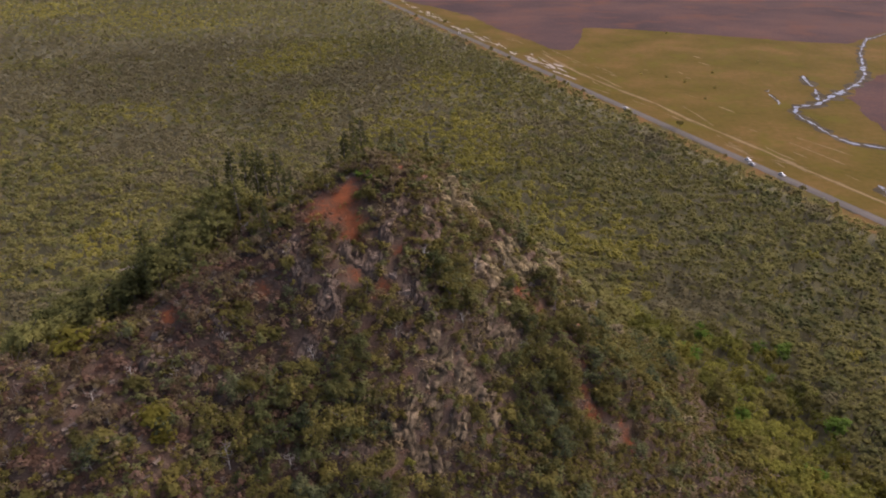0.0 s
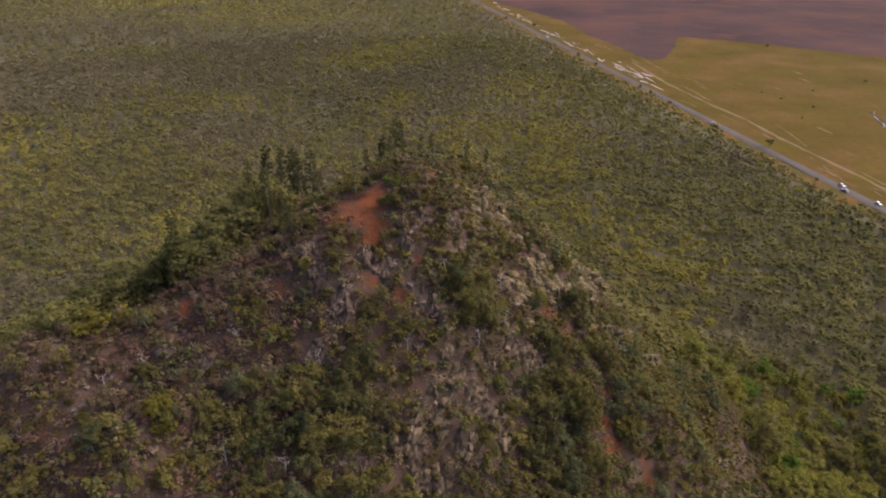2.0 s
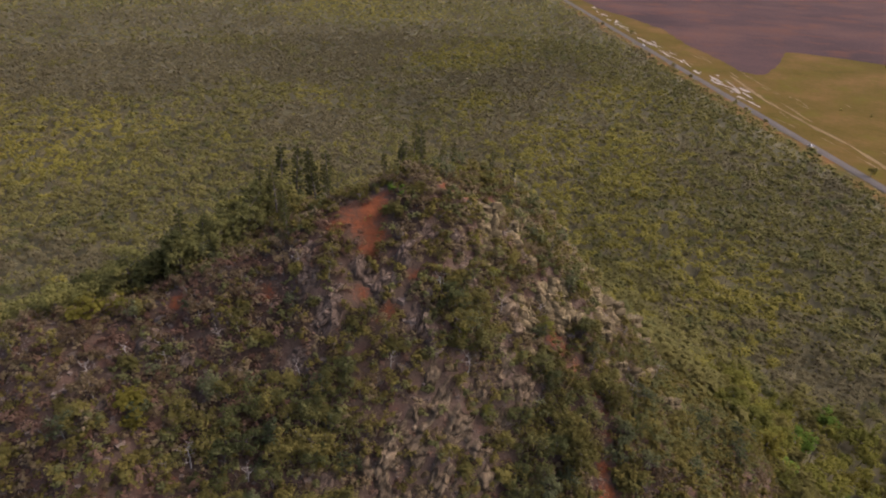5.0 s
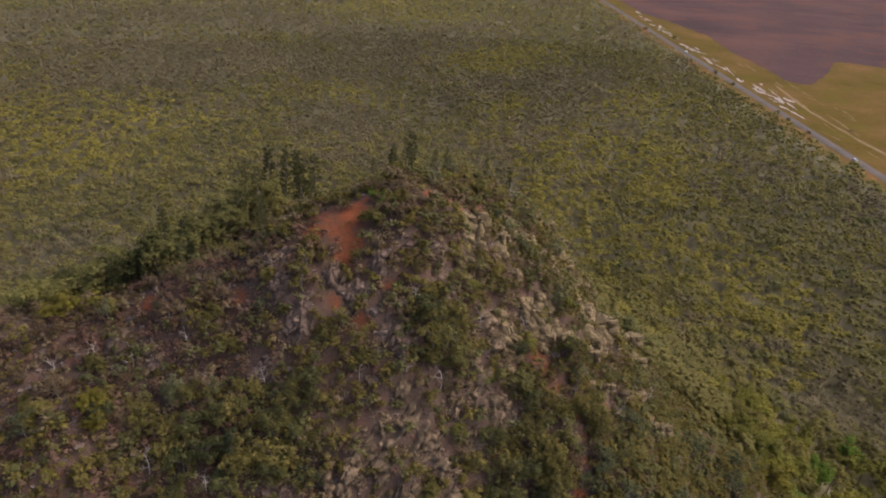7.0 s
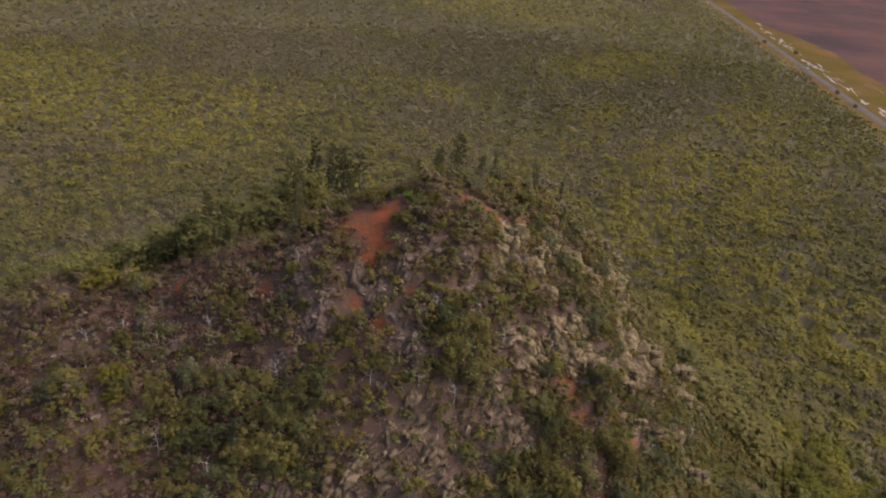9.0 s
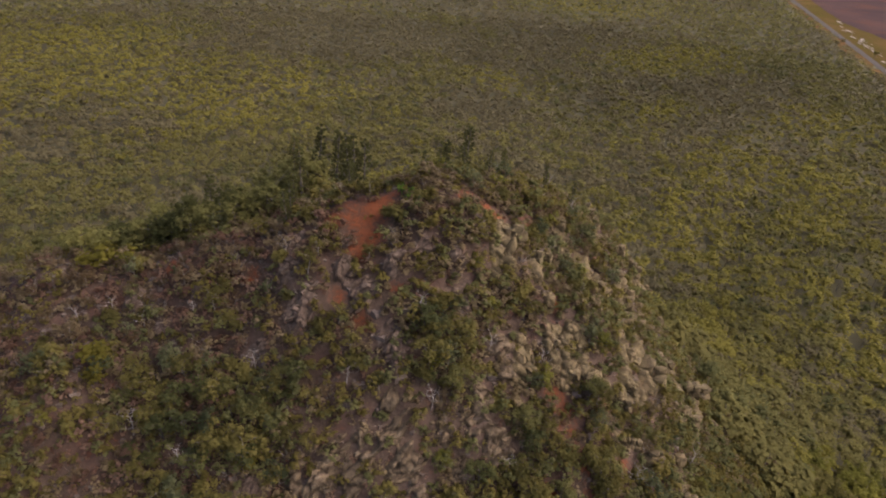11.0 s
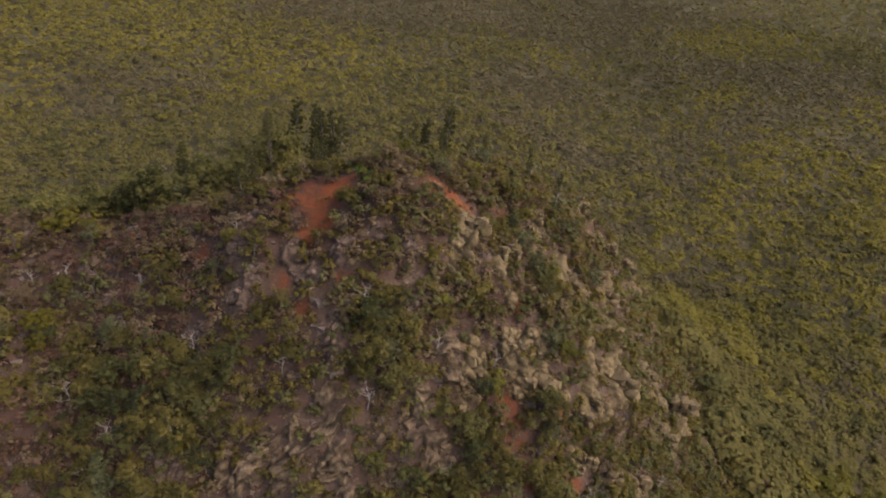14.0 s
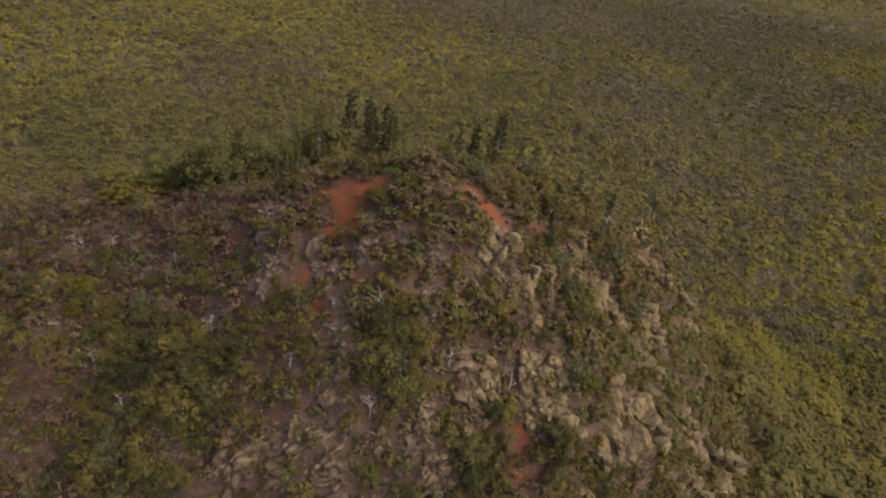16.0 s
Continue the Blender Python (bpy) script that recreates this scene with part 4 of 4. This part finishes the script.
# dark trees behind the western crest
belt = scatter(rng, -98, -40, 82, 124, 2.9, 2500)
crest_y = np.interp(belt[:, 0], [-110, -62, -38], [58, 76, 92])
belt = belt[(belt[:, 1] > crest_y + 6) & (belt[:, 1] < crest_y + 28)]
place_all([gum_tree(480 + k, "dark_tree", M_LEAF_CREST, "dark-leaved tree behind the western crest", "crest trees", .32, 22, M_BARK_DARK, .2) for k in range(5)],
          [(a, b, float(rng.uniform(.8, 1.35))) for a, b in belt[:110]], rng)
place_all([gum_tree(550 + k, "dark_tree", M_LEAF_PINE, "tall broad dark-green tree on the western crest", "crest trees", .3, 30, M_BARK_DARK, .2) for k in range(3)],
          [(-51.6, 91.5, 1.35), (-48.8, 93.6, 1.3), (-54.6, 96.5, 1.6), (-57, 89, 1.3), (-47, 101, 1.4), (-60, 93, 1.4), (-64, 90, 1.4)], rng)
place_all([gum_tree(490 + k, "leafy_tree", M_LEAF_SHRUB, "large green tree growing in a rocky gully", "gully trees", .27, 30, None, .15) for k in range(3)],
          [(19, 99.5, 1.2), (21.5, 96.5, 1.1), (18, 114.8, .8), (24, 92, 1.1), (0, 98, .9), (1, 103, .8), (-2, 100, .9), (-15, 77, 1), (-27, 74, .8), (-12, 71.5, 1), (-22, 79, .8)], rng)
# dense dark trees in the lower gullies
dells = np.concatenate([scatter(rng, cx - rx, cx + rx, cy - ry, cy + ry, 2.3, 700) for cx, cy, rx, ry in DELLS])
inside = np.zeros(len(dells), bool)
for cx, cy, rx, ry in DELLS:
    inside |= ((dells[:, 0] - cx) / rx) ** 2 + ((dells[:, 1] - cy) / ry) ** 2 < 1
dells = dells[inside & ~on_rock(*dells.T) & (red_soil(*dells.T) < .06) & (rng.random(len(dells)) < .9)]
kinds = [(M_LEAF_GULLY, "dark green tree in the lower gully")] * 3 + [(M_LEAF_BLUE, "dark blue-green tree in the lower gully")] + [(M_LEAF_SHRUB, "dense olive-green tree in the lower gully")] * 2
place_all([gum_tree(560 + k, "gully_tree", leaf, words, "gully trees", .26, 30, M_BARK_DARK, .12) for k, (leaf, words) in enumerate(kinds)],
          [(a, b, float(rng.uniform(.5, .95))) for a, b in dells[:230]], rng)
place_all([dead_tree(460 + k) for k in range(3)], [(-62, 90, .8), (-53, 97, 1), (-36, 104, .6), (-12, 118, .5), (-7, 136, .8), (-3, 140, .8),
                                                  (-40, 79, .6), (-20, 84, .6), (2, 96, .8), (-26, 95, .6), (-16, 132, .7), (-34, 84, .6), (-28, 81, .7), (-12, 104, .5), (-4, 101, .7), (4, 106, .7),
                                                  (9, 112, .6), (27, 114, .8), (25, 118, .7), (30, 128, .8), (-46, 78, .6), (-50, 74, .7), (-30, 70, .8), (-22, 72, .7), (13, 100, .7), (16, 96, .8), (-8, 90, .6), (38, 120, .9)], rng)


def many_crowns(rng, x, y, z, size, clumps, count, spray, low=.5, wide=.38, fill=.8, shell=.75, up=.85):
    """Crowns of many plants at once; size: their heights."""
    n = len(x)
    a = rng.uniform(0, 2 * math.pi, (n, clumps))
    q = np.sqrt(rng.random((n, clumps)))
    r = q * wide * size[:, None]
    dome = low + (.86 - low) * np.sqrt(np.clip(1 - q * q * .9, 0, 1)) * (.75 + .35 * rng.random((n, clumps)))
    c = np.stack([x[:, None] + np.cos(a) * r, y[:, None] + np.sin(a) * r, z[:, None] + size[:, None] * dome], -1)
    rad = size[:, None] * rng.uniform(.19, .31, (n, clumps))
    mid = np.stack([x, y, z + size * low], -1)[:, None]
    out = (c - mid) / (size[:, None, None] * wide)
    c, rad = c.reshape(-1, 3), rad.ravel()
    return sprays(rng, c, rad, count, spray, up, .7, shell, .7, .8 * out.reshape(-1, 3)), cores(rng, c, rad, OCTA, .75, fill)


def many_trunks(rng, x, y, z, size):
    n = len(x)
    r = .02 * size
    lean = rng.normal(0, .08, (n, 2)) * size[:, None]
    out = []
    for k in range(3):
        a0, a1 = 2 * math.pi * k / 3, 2 * math.pi * (k + 1) / 3
        b0 = np.stack([x + np.cos(a0) * r, y + np.sin(a0) * r, z - .4], -1)
        b1 = np.stack([x + np.cos(a1) * r, y + np.sin(a1) * r, z - .4], -1)
        t1 = np.stack([x + lean[:, 0] + np.cos(a1) * r * .4, y + lean[:, 1] + np.sin(a1) * r * .4, z + size * .8], -1)
        t0 = np.stack([x + lean[:, 0] + np.cos(a0) * r * .4, y + lean[:, 1] + np.sin(a0) * r * .4, z + size * .8], -1)
        out.append(np.stack([b0, b1, t1, t0], 1))
    return np.concatenate(out)


more = np.concatenate([scatter(rng, -62, 52, 56, 216, 1.6, 19000), scatter(rng, -7, 46, 98, 164, 1.5, 6000)])
mx, my = more.T
mh = hill(mx, my)
more = more[(mh > np.where(mx > 18, 34, 52)) & (rng.random(len(mx)) > 1.4 * red_soil(mx, my)) & (rng.random(len(mx)) > .9 * on_rock(mx, my)) & ~((mx < -40) & (my > 100)) & ~((mx < 2) & (my > 150))]
mx, my = more.T
top_heath = scatter(rng, -40, 14, 98, 142, 1.35, 6000)
top_heath = top_heath[(rng.random(len(top_heath)) > 1.25 * red_soil(*top_heath.T)) & (rng.random(len(top_heath)) > .9 * on_rock(*top_heath.T)) & (hill(*top_heath.T) > 88)]
more = np.concatenate([more, top_heath])
mx, my = more.T
on_top = np.arange(len(mx)) >= len(mx) - len(top_heath)
wooded = ((my < 94) & (mx > -44) & (rng.random(len(mx)) < .75)) | ((mx > 22) & (rng.random(len(mx)) < .6)) | (on_top & (rng.random(len(mx)) < .12)) | ((mx > -8) & ~on_top & (rng.random(len(mx)) < .55))
hx, hy = np.concatenate([sx[rest], more[:, 0]]), np.concatenate([sy[rest], more[:, 1]])
if len(hx):
    rz = ground(hx, hy)
    tall_low = np.concatenate([rng.uniform(1.8, 3.8, len(rest)) * (1 + .4 * (hill(sx[rest], sy[rest]) < 50)), rng.uniform(1.1, 2.2, len(more)) * np.where(wooded, 1.75, np.where(on_top, 1.25, 1))])
    scrub, hearts = many_crowns(rng, hx, hy, rz - .3, tall_low, 4, 8, .27, .22, .46, .55, .6)
    shade = np.concatenate([np.where(dry[rest], 1, np.where(pick[rest] > .78, 2, np.where(pick[rest] < .36, 3, 0))), np.where(wooded, np.where(rng.random(len(mx)) < .6, 2, np.where(rng.random(len(mx)) < .5, 3, 0)), np.where(rng.random(len(mx)) < .5 + .25 * on_top, 1, np.where((mx < -16) & (my < 106) & (rng.random(len(mx)) < .7), 4, 0)))])
    brown = (hx < -17) & (hy < 104) & (hy > 60) & (rng.random(len(hx)) < .45)
    shade = np.where(brown & (shade != 1), 4, shade)
    tint = np.clip(.5 + .24 * rng.normal(size=len(hx)) + .5 * (vnoise(hx, hy, 11, 41) - .5), 0, 1)
    ob = new("hill_scrub", leaf_mesh("hill_scrub", scrub, hearts, OCTA, [M_LEAF_HILL, M_LEAF_HEATH, M_LEAF_DEEP, M_LEAF_HILL, M_LEAF_LITTER], np.repeat(shade, 32), np.repeat(shade, 4), np.repeat(tint, 32), np.repeat(tint, 4)))
    tagged(ob, "low olive scrub covering the hill flanks", "scrub", kind="stuff")

# grass tussocks and stones on the slope
gxs, gys = rng.uniform(-95, 52, 20000), rng.uniform(52, 165, 20000)
ok = (hill(gxs, gys) > 40) & ~((gxs < -46) & (gys > 105)) & (rng.random(20000) > red_soil(gxs, gys) * .9) & (rng.random(20000) > .85 * on_rock(gxs, gys))
gxs, gys = gxs[ok], gys[ok]
gxs, gys = gxs[:6000], gys[:6000]
brush, _ = many_crowns(rng, gxs, gys, ground(gxs, gys) - .15, rng.uniform(.7, 1.7, len(gxs)), 3, 4, .24, .15, .6)
kinds = np.where(rng.random(len(gxs)) < .5, 1, np.where(vnoise(gxs, gys, 12, 17) > .5, 0, 2))
tint = np.clip(.5 + .22 * rng.normal(size=len(gxs)), 0, 1)
tagged(new("low_brush", leaf_mesh("low_brush", brush, None, OCTA, [M_LEAF_HEATH, M_LEAF_LITTER, M_LEAF_HILL], np.repeat(kinds, 12), None, np.repeat(tint, 12))),
       "dry brown brush and tussocks over the stony slope", "brush", kind="stuff")
n = 7500
px, py = rng.uniform(-95, 45, n), rng.uniform(58, 160, n)
ok = (hill(px, py) > 35) & (red_soil(px, py) < .3) & (rng.random(n) < .35 + stony(px, py) + .5 * np.clip((-18 - px) / 15, 0, 1))
px, py = px[ok], py[ok]
n = len(px)
sz = rng.uniform(.12, .42, n) ** 1.0 * (1 + (rng.random(n) > .93) * 1.2)
base8 = np.array([[x, y, z] for x in (-1, 1) for y in (-1, 1) for z in (-1, 1)], float)
corner = base8[None] * (0.55 + .5 * rng.random((n, 8, 3)))
ang = rng.uniform(0, 6.28, n)
rot = np.stack([corner[..., 0] * np.cos(ang)[:, None] - corner[..., 1] * np.sin(ang)[:, None], corner[..., 0] * np.sin(ang)[:, None] + corner[..., 1] * np.cos(ang)[:, None], corner[..., 2] * .6], -1)
rot = rot * sz[:, None, None] + np.stack([px, py, ground(px, py) + .1 * sz], -1)[:, None]
sides = [(0, 1, 3, 2), (4, 6, 7, 5), (0, 4, 5, 1), (2, 3, 7, 6), (1, 5, 7, 3)]
stones = np.concatenate([rot[:, list(s)] for s in sides])
tagged(new("scree_stones", quads_mesh("scree_stones", stones, mats=[M_SCREE])), "loose grey scree stones scattered on the slope", "stones", kind="stuff")

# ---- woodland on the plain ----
# x, y, radius of sun patches, put into the leaves as yellow
SUNLIT_STANDS = [(-420, 290, 75), (-360, 300, 50), (-345, 350, 45), (-455, 120, 80), (-405, 108, 50), (-520, 190, 80), (-540, 300, 75), (-325, 290, 35), (-250, 490, 25), (-45, 455, 45), (-15, 460, 40), (-40, 385, 32), (5, 411, 32),
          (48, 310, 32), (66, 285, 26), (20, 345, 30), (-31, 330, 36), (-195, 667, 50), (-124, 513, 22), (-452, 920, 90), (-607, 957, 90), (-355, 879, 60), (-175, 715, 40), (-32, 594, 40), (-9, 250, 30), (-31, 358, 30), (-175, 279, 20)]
# x, y, radius of cloud shade, put into the leaves as darker grey
CLOUD_SHADED_STANDS = [(-400, 578, 75), (-350, 720, 100), (-421, 482, 60), (-609, 505, 100), (-165, 518, 55), (-250, 522, 55), (-311, 665, 80), (-268, 371, 32), (-230, 437, 48), (-365, 205, 32), (-404, 240, 22), (-402, 466, 50), (-500, 730, 110),
               (-120, 583, 45), (24, 508, 40), (-148, 590, 60), (-89, 681, 50)]


def woodland(rng, r0, r1, gap, clumps, count, spray, trunks, a0, a1, body):
    """Trees of the plain in a ring round the hill, west of the road."""
    x, y = np.meshgrid(np.arange(-r1, r1, gap), np.arange(-r1, r1, gap))
    x = (x + gap * .5 * (np.arange(x.shape[0]) % 2)[:, None]).ravel()
    x, y = x + rng.uniform(-.42, .42, len(x)) * gap, y.ravel() + rng.uniform(-.42, .42, len(x)) * gap
    rad, ang = np.hypot(x, y), np.arctan2(y, x)
    ang = np.where(ang < -1.5, ang + 2 * math.pi, ang)
    ok = (rad >= r0) & (rad < r1) & (ang > a0) & (ang < a1)
    x, y = x[ok] - 10, y[ok] + 112
    n = len(x)
    off = (x - ROAD_A.x) * ROAD_N.x + (y - ROAD_A.y) * ROAD_N.y
    ok = (off < -16.5 - 6 * vnoise(x, y, 25, 7)) & ((hill(x, y) < 34) | ((x > 28) & (y > 122) & (hill(x, y) < 48)) | ((x > 2) & (y > 156) & (hill(x, y) < 62))) & (y > -60)
    ok &= ~((x > 46) & (x < 118) & (y > 98) & (y < 218) & (hill(x, y) < 47))
    dens = .5 * vnoise(x, y, 60, 8) + .5 * vnoise(x, y, 22, 9)
    ok &= rng.random(n) < .8 + .5 * dens
    x, y = x[ok], y[ok]
    z = ground(x, y)
    size = rng.uniform(6.0, 9.0, len(x)) * (.85 + .4 * vnoise(x, y, 40, 10))
    sunlit = np.zeros(len(x))
    for cx, cy, cr in SUNLIT_STANDS:
        sunlit = np.maximum(sunlit, np.exp(-((x - cx) ** 2 + (y - cy) ** 2) / (1.15 * cr * cr)))
    u, w = rng.random(len(x)), vnoise(x, y, 90, 12) * .55 + vnoise(x, y, 30, 13) * .45
    # cloud shade on the canopy, given as leaf kind and lower tint
    dull = np.zeros(len(x))
    for cx, cy, cr in CLOUD_SHADED_STANDS:
        dull = np.maximum(dull, np.exp(-((x - cx) ** 2 + (y - cy) ** 2) / (1.1 * cr * cr)))
    dull *= 1 - sunlit
    kind = np.where(u < sunlit * .85, 2, np.where(u > .985, 2, np.where(w + .3 * (rng.random(len(x)) - .5) + .3 * dull - .14 * (x > 15) > .6, 1, np.where(rng.random(len(x)) > .85, 3, 0))))
    # the last two terms paint sun patches and cloud shade into the tint
    tint = np.clip(.5 + (.16 if r0 < 300 else .09) * rng.normal(size=len(x)) + .1 * (x > 15) + .6 * (vnoise(x, y, 130, 43) - .5) + .35 * (vnoise(x, y, 34, 44) - .5) + .2 * sunlit - .25 * dull, 0, 1)
    faces, hearts = many_crowns(rng, x, y, z, size, clumps, count, spray, .55, .42, .5, .5, 1.5 if r0 < 300 else 2.4)
    index, tints = np.repeat(kind, clumps * count), np.repeat(tint, clumps * count)
    if trunks:
        t = many_trunks(rng, x, y, z, size)
        faces = np.concatenate([faces, t])
        index, tints = np.concatenate([index, np.full(len(t), 4)]), np.concatenate([tints, np.zeros(len(t))])
    m = int(1.2 * len(x))
    pickd = rng.integers(0, len(x), m)
    ux, uy = x[pickd] + rng.normal(0, gap * .6, m), y[pickd] + rng.normal(0, gap * .6, m)
    low = sprays(rng, np.stack([ux, uy, ground(ux, uy) + rng.uniform(.5, 2.4, m)], -1), np.full(m, .8), 2, spray * 1.5, 1.4, .4, .2, .75)
    faces = np.concatenate([faces, low])
    index, tints = np.concatenate([index, np.where(rng.random(len(low)) < .5, 1, 0)]), np.concatenate([tints, rng.uniform(.1, .6, len(low))])
    if not body:
        return faces, index, tints, None, None, None
    return faces, index, tints, hearts, np.repeat(kind, clumps), np.repeat(tint, clumps)


rng = np.random.default_rng(31)
sets = [woodland(rng, 40, 190, 5.2, 8, 12, .56, True, -.3, 3.6, True), woodland(rng, 190, 380, 5.8, 6, 8, .78, True, .5, 3.5, True),
        woodland(rng, 380, 700, 6.8, 5, 4, 1.25, False, .9, 3.4, True), woodland(rng, 700, 1300, 9.0, 4, 3, 1.8, False, 1.3, 2.95, False)]
wood_mats = [M_LEAF_PLAIN, M_LEAF_GREY, M_LEAF_YELLOW_SUNLIT, M_LEAF_DEEP, M_BARK]
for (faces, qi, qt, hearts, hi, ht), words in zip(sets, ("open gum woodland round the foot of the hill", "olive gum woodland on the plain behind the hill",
                                                       "wide gum woodland with sun patches and cloud shade put into leaf colour", "far gum woodland reaching the horizon")):
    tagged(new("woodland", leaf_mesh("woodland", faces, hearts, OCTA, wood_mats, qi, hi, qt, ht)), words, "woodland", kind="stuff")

# the southern flank and plain, behind the start of the flight
south = np.random.default_rng(77)
for a0, a1 in ((3.6, 4.8), (-1.5, -.3)):
    faces, qi, qt, _, _, _ = woodland(south, 40, 200, 6.6, 6, 5, .85, False, a0, a1, False)
    tagged(new("woodland", leaf_mesh("woodland", faces, None, OCTA, wood_mats, qi, None, qt)), "open gum woodland round the southern foot of the hill", "woodland", kind="stuff")
flank = scatter(south, -112, 72, -30, 62, 2.7, 9000)
fh = hill(*flank.T)
flank = flank[(fh > 30) & ((flank[:, 1] < 56) | (fh < 50))]
tint = np.clip(.5 + .24 * south.normal(size=len(flank)), 0, 1)
kind = south.choice([0, 0, 1, 2, 3], len(flank))
scrub, _ = many_crowns(south, flank[:, 0], flank[:, 1], ground(*flank.T) - .3, south.uniform(2.2, 4.6, len(flank)), 5, 6, .45, .22, .46)
tagged(new("hill_scrub", leaf_mesh("hill_scrub", scrub, None, OCTA, [M_LEAF_HILL, M_LEAF_HEATH, M_LEAF_DEEP, M_LEAF_LITTER], np.repeat(kind, 30), None, np.repeat(tint, 30))),
       "olive and brown scrub on the southern flank", "scrub", kind="stuff")

# single gum trees round the eastern and western foot
spots = scatter(rng, 45, 119, 97, 219, 4.7, 6000)
ok = (hill(spots[:, 0], spots[:, 1]) < 47) & (((spots[:, 0] - ROAD_A.x) * ROAD_N.x + (spots[:, 1] - ROAD_A.y) * ROAD_N.y) < -14)
kinds = [(M_LEAF_GUM, "olive-green gum tree with a pale trunk")] * 9 + [(M_LEAF_SHRUB, "dull grey-olive gum tree with a pale trunk")] * 4 + [
    (M_LEAF_BRIGHT, "yellow-green gum tree with fresh leaves"), (M_LEAF_LIME, "bright green leafy tree among the gums")]
place_all([gum_tree(500 + k, "gum_tree", leaf, words) for k, (leaf, words) in enumerate(kinds)],
          [(a, b, float(rng.uniform(.85, 1.2) * (1 + .55 * rng.random() ** 2))) for a, b in spots[ok][:300]], rng)
place_all([gum_tree(520 + k, "roadside_tree", M_LEAF_SHRUB, "small dark tree at the road's edge", "roadside trees") for k in range(3)],
          [(*by_road(s, d)[:2], f) for s, d, f in ((702, -9, 1.1), (640, 8, 1.2), (470, -7, 1), (423, -8, .9), (333, -8, .9), (316, -7, .8), (284, -7, .8), (172, 5, 1.1),
                                                    (218, -8, .8), (110, -8, .6), (48, -8, .8), (24, -8, .8))], rng)

place_all([shrub(540 + k, "pasture_bush", M_LEAF_SHRUB, "small dark bush standing in the pasture", "pasture bushes") for k in range(2)],
          [(189, 636, 1.3), (210, 615, 1.6), (176, 652, 1.2), (284, 723, 1.4), (225, 673, 1.4), (227, 877, 1.8), (155, 664, 1.1), (192, 578, 1.2)], rng)

# ---- cars on the road ----


def car_material(name, colour, rough=.3, metal=0.0):
    m = Nodes(name)
    f = m.noise(6.0, 2.0)
    return m.surface(m.mix(f, colour, tuple(c * .85 for c in colour)), rough, None, .5, metal)


M_WHITE = car_material("white_paint", (.38, .375, .36))
M_SILVER = car_material("silver_paint", (.28, .28, .28), .35, .4)
M_GLASS = car_material("dark_car_glass", (.03, .035, .04), .08)
M_TAIL = car_material("tail_light_red", (.35, .03, .02), .25)
M_TYRE = car_material("tyre_rubber", (.025, .025, .025), .8)


def car(paint, label):
    e = tagged(new("car"), label, "car", "cars on the road")

    def hull(name, profile, half, inset, mat):
        bm = bmesh.new()
        rows = []
        for s in (-1, 1):
            rows.append([bm.verts.new((x, s * (half - (inset if z > .9 else 0)), z)) for x, z in profile])
        for k in range(len(profile)):
            j = (k + 1) % len(profile)
            bm.faces.new((rows[0][k], rows[0][j], rows[1][j], rows[1][k]))
        bm.faces.new(rows[0][::-1])
        bm.faces.new(rows[1])
        bmesh.ops.recalc_face_normals(bm, faces=bm.faces[:])
        bmesh.ops.bevel(bm, geom=bm.edges[:], offset=.05, segments=1, affect="EDGES")
        me = bpy.data.meshes.new(name)
        bm.to_mesh(me)
        bm.free()
        part(name, me, mat, e)
    hull("body", [(-2.2, .35), (2.15, .35), (2.2, .7), (1.2, .88), (-2.1, .9), (-2.25, .7)], .9, 0, paint)
    hull("cabin", [(1.0, .9), (-1.9, .92), (-1.55, 1.42), (.25, 1.44)], .82, .12, M_GLASS)
    hull("roof", [(.25, 1.42), (-1.55, 1.4), (-1.5, 1.5), (.15, 1.52)], .7, 0, paint)
    for x in (-1.4, 1.35):
        for y in (-.82, .82):
            bm = bmesh.new()
            bmesh.ops.create_cone(bm, cap_ends=True, segments=14, radius1=.33, radius2=.33, depth=.22, matrix=pose(x, y, .33, 90, 0, 0))
            me = bpy.data.meshes.new("wheel")
            bm.to_mesh(me)
            bm.free()
            wheel = part("wheel", me, M_TYRE, e)
            bm = bmesh.new()
            bmesh.ops.create_cone(bm, cap_ends=True, segments=12, radius1=.21, radius2=.17, depth=.05, matrix=pose(x, y + (.12 if y > 0 else -.12), .33, -90 if y > 0 else 90, 0, 0))
            me = bpy.data.meshes.new("rim")
            bm.to_mesh(me)
            bm.free()
            part("rim", me, M_SILVER, wheel, "grey metal wheel rim")
        for y in (-.62, .62):
            bm = bmesh.new()
            bmesh.ops.create_cube(bm, size=1, matrix=pose(2.17 if x > 0 else -2.2, y, .68) @ Matrix.Diagonal((.1, .3, .13, 1)))
            bmesh.ops.bevel(bm, geom=bm.edges[:], offset=.02, segments=1, affect="EDGES")
            name = "headlight" if x > 0 else "tail_light"
            me = bpy.data.meshes.new(name)
            bm.to_mesh(me)
            bm.free()
            part(name, me, M_SILVER if x > 0 else M_TAIL, e, "clear headlight lens" if x > 0 else "red tail light lens")
    return e


yaw = math.degrees(math.atan2(ROAD_DIR.y, ROAD_DIR.x))
for k, (s, d, paint, words) in enumerate(((100, 2, M_WHITE, "white car driving on the asphalt road"), (93, -2, M_SILVER, "silver car driving on the asphalt road"),
                                          (72, 2, M_WHITE, "white car driving on the asphalt road"), (229, -2, M_WHITE, "white car driving on the asphalt road"),
                                          (578, 2, M_WHITE, "white car driving on the asphalt road"))):
    c = car(paint, words)
    c.matrix_basis = pose(*by_road(s, d, .56), 0, 0, yaw + (180 if d > 0 else 0))
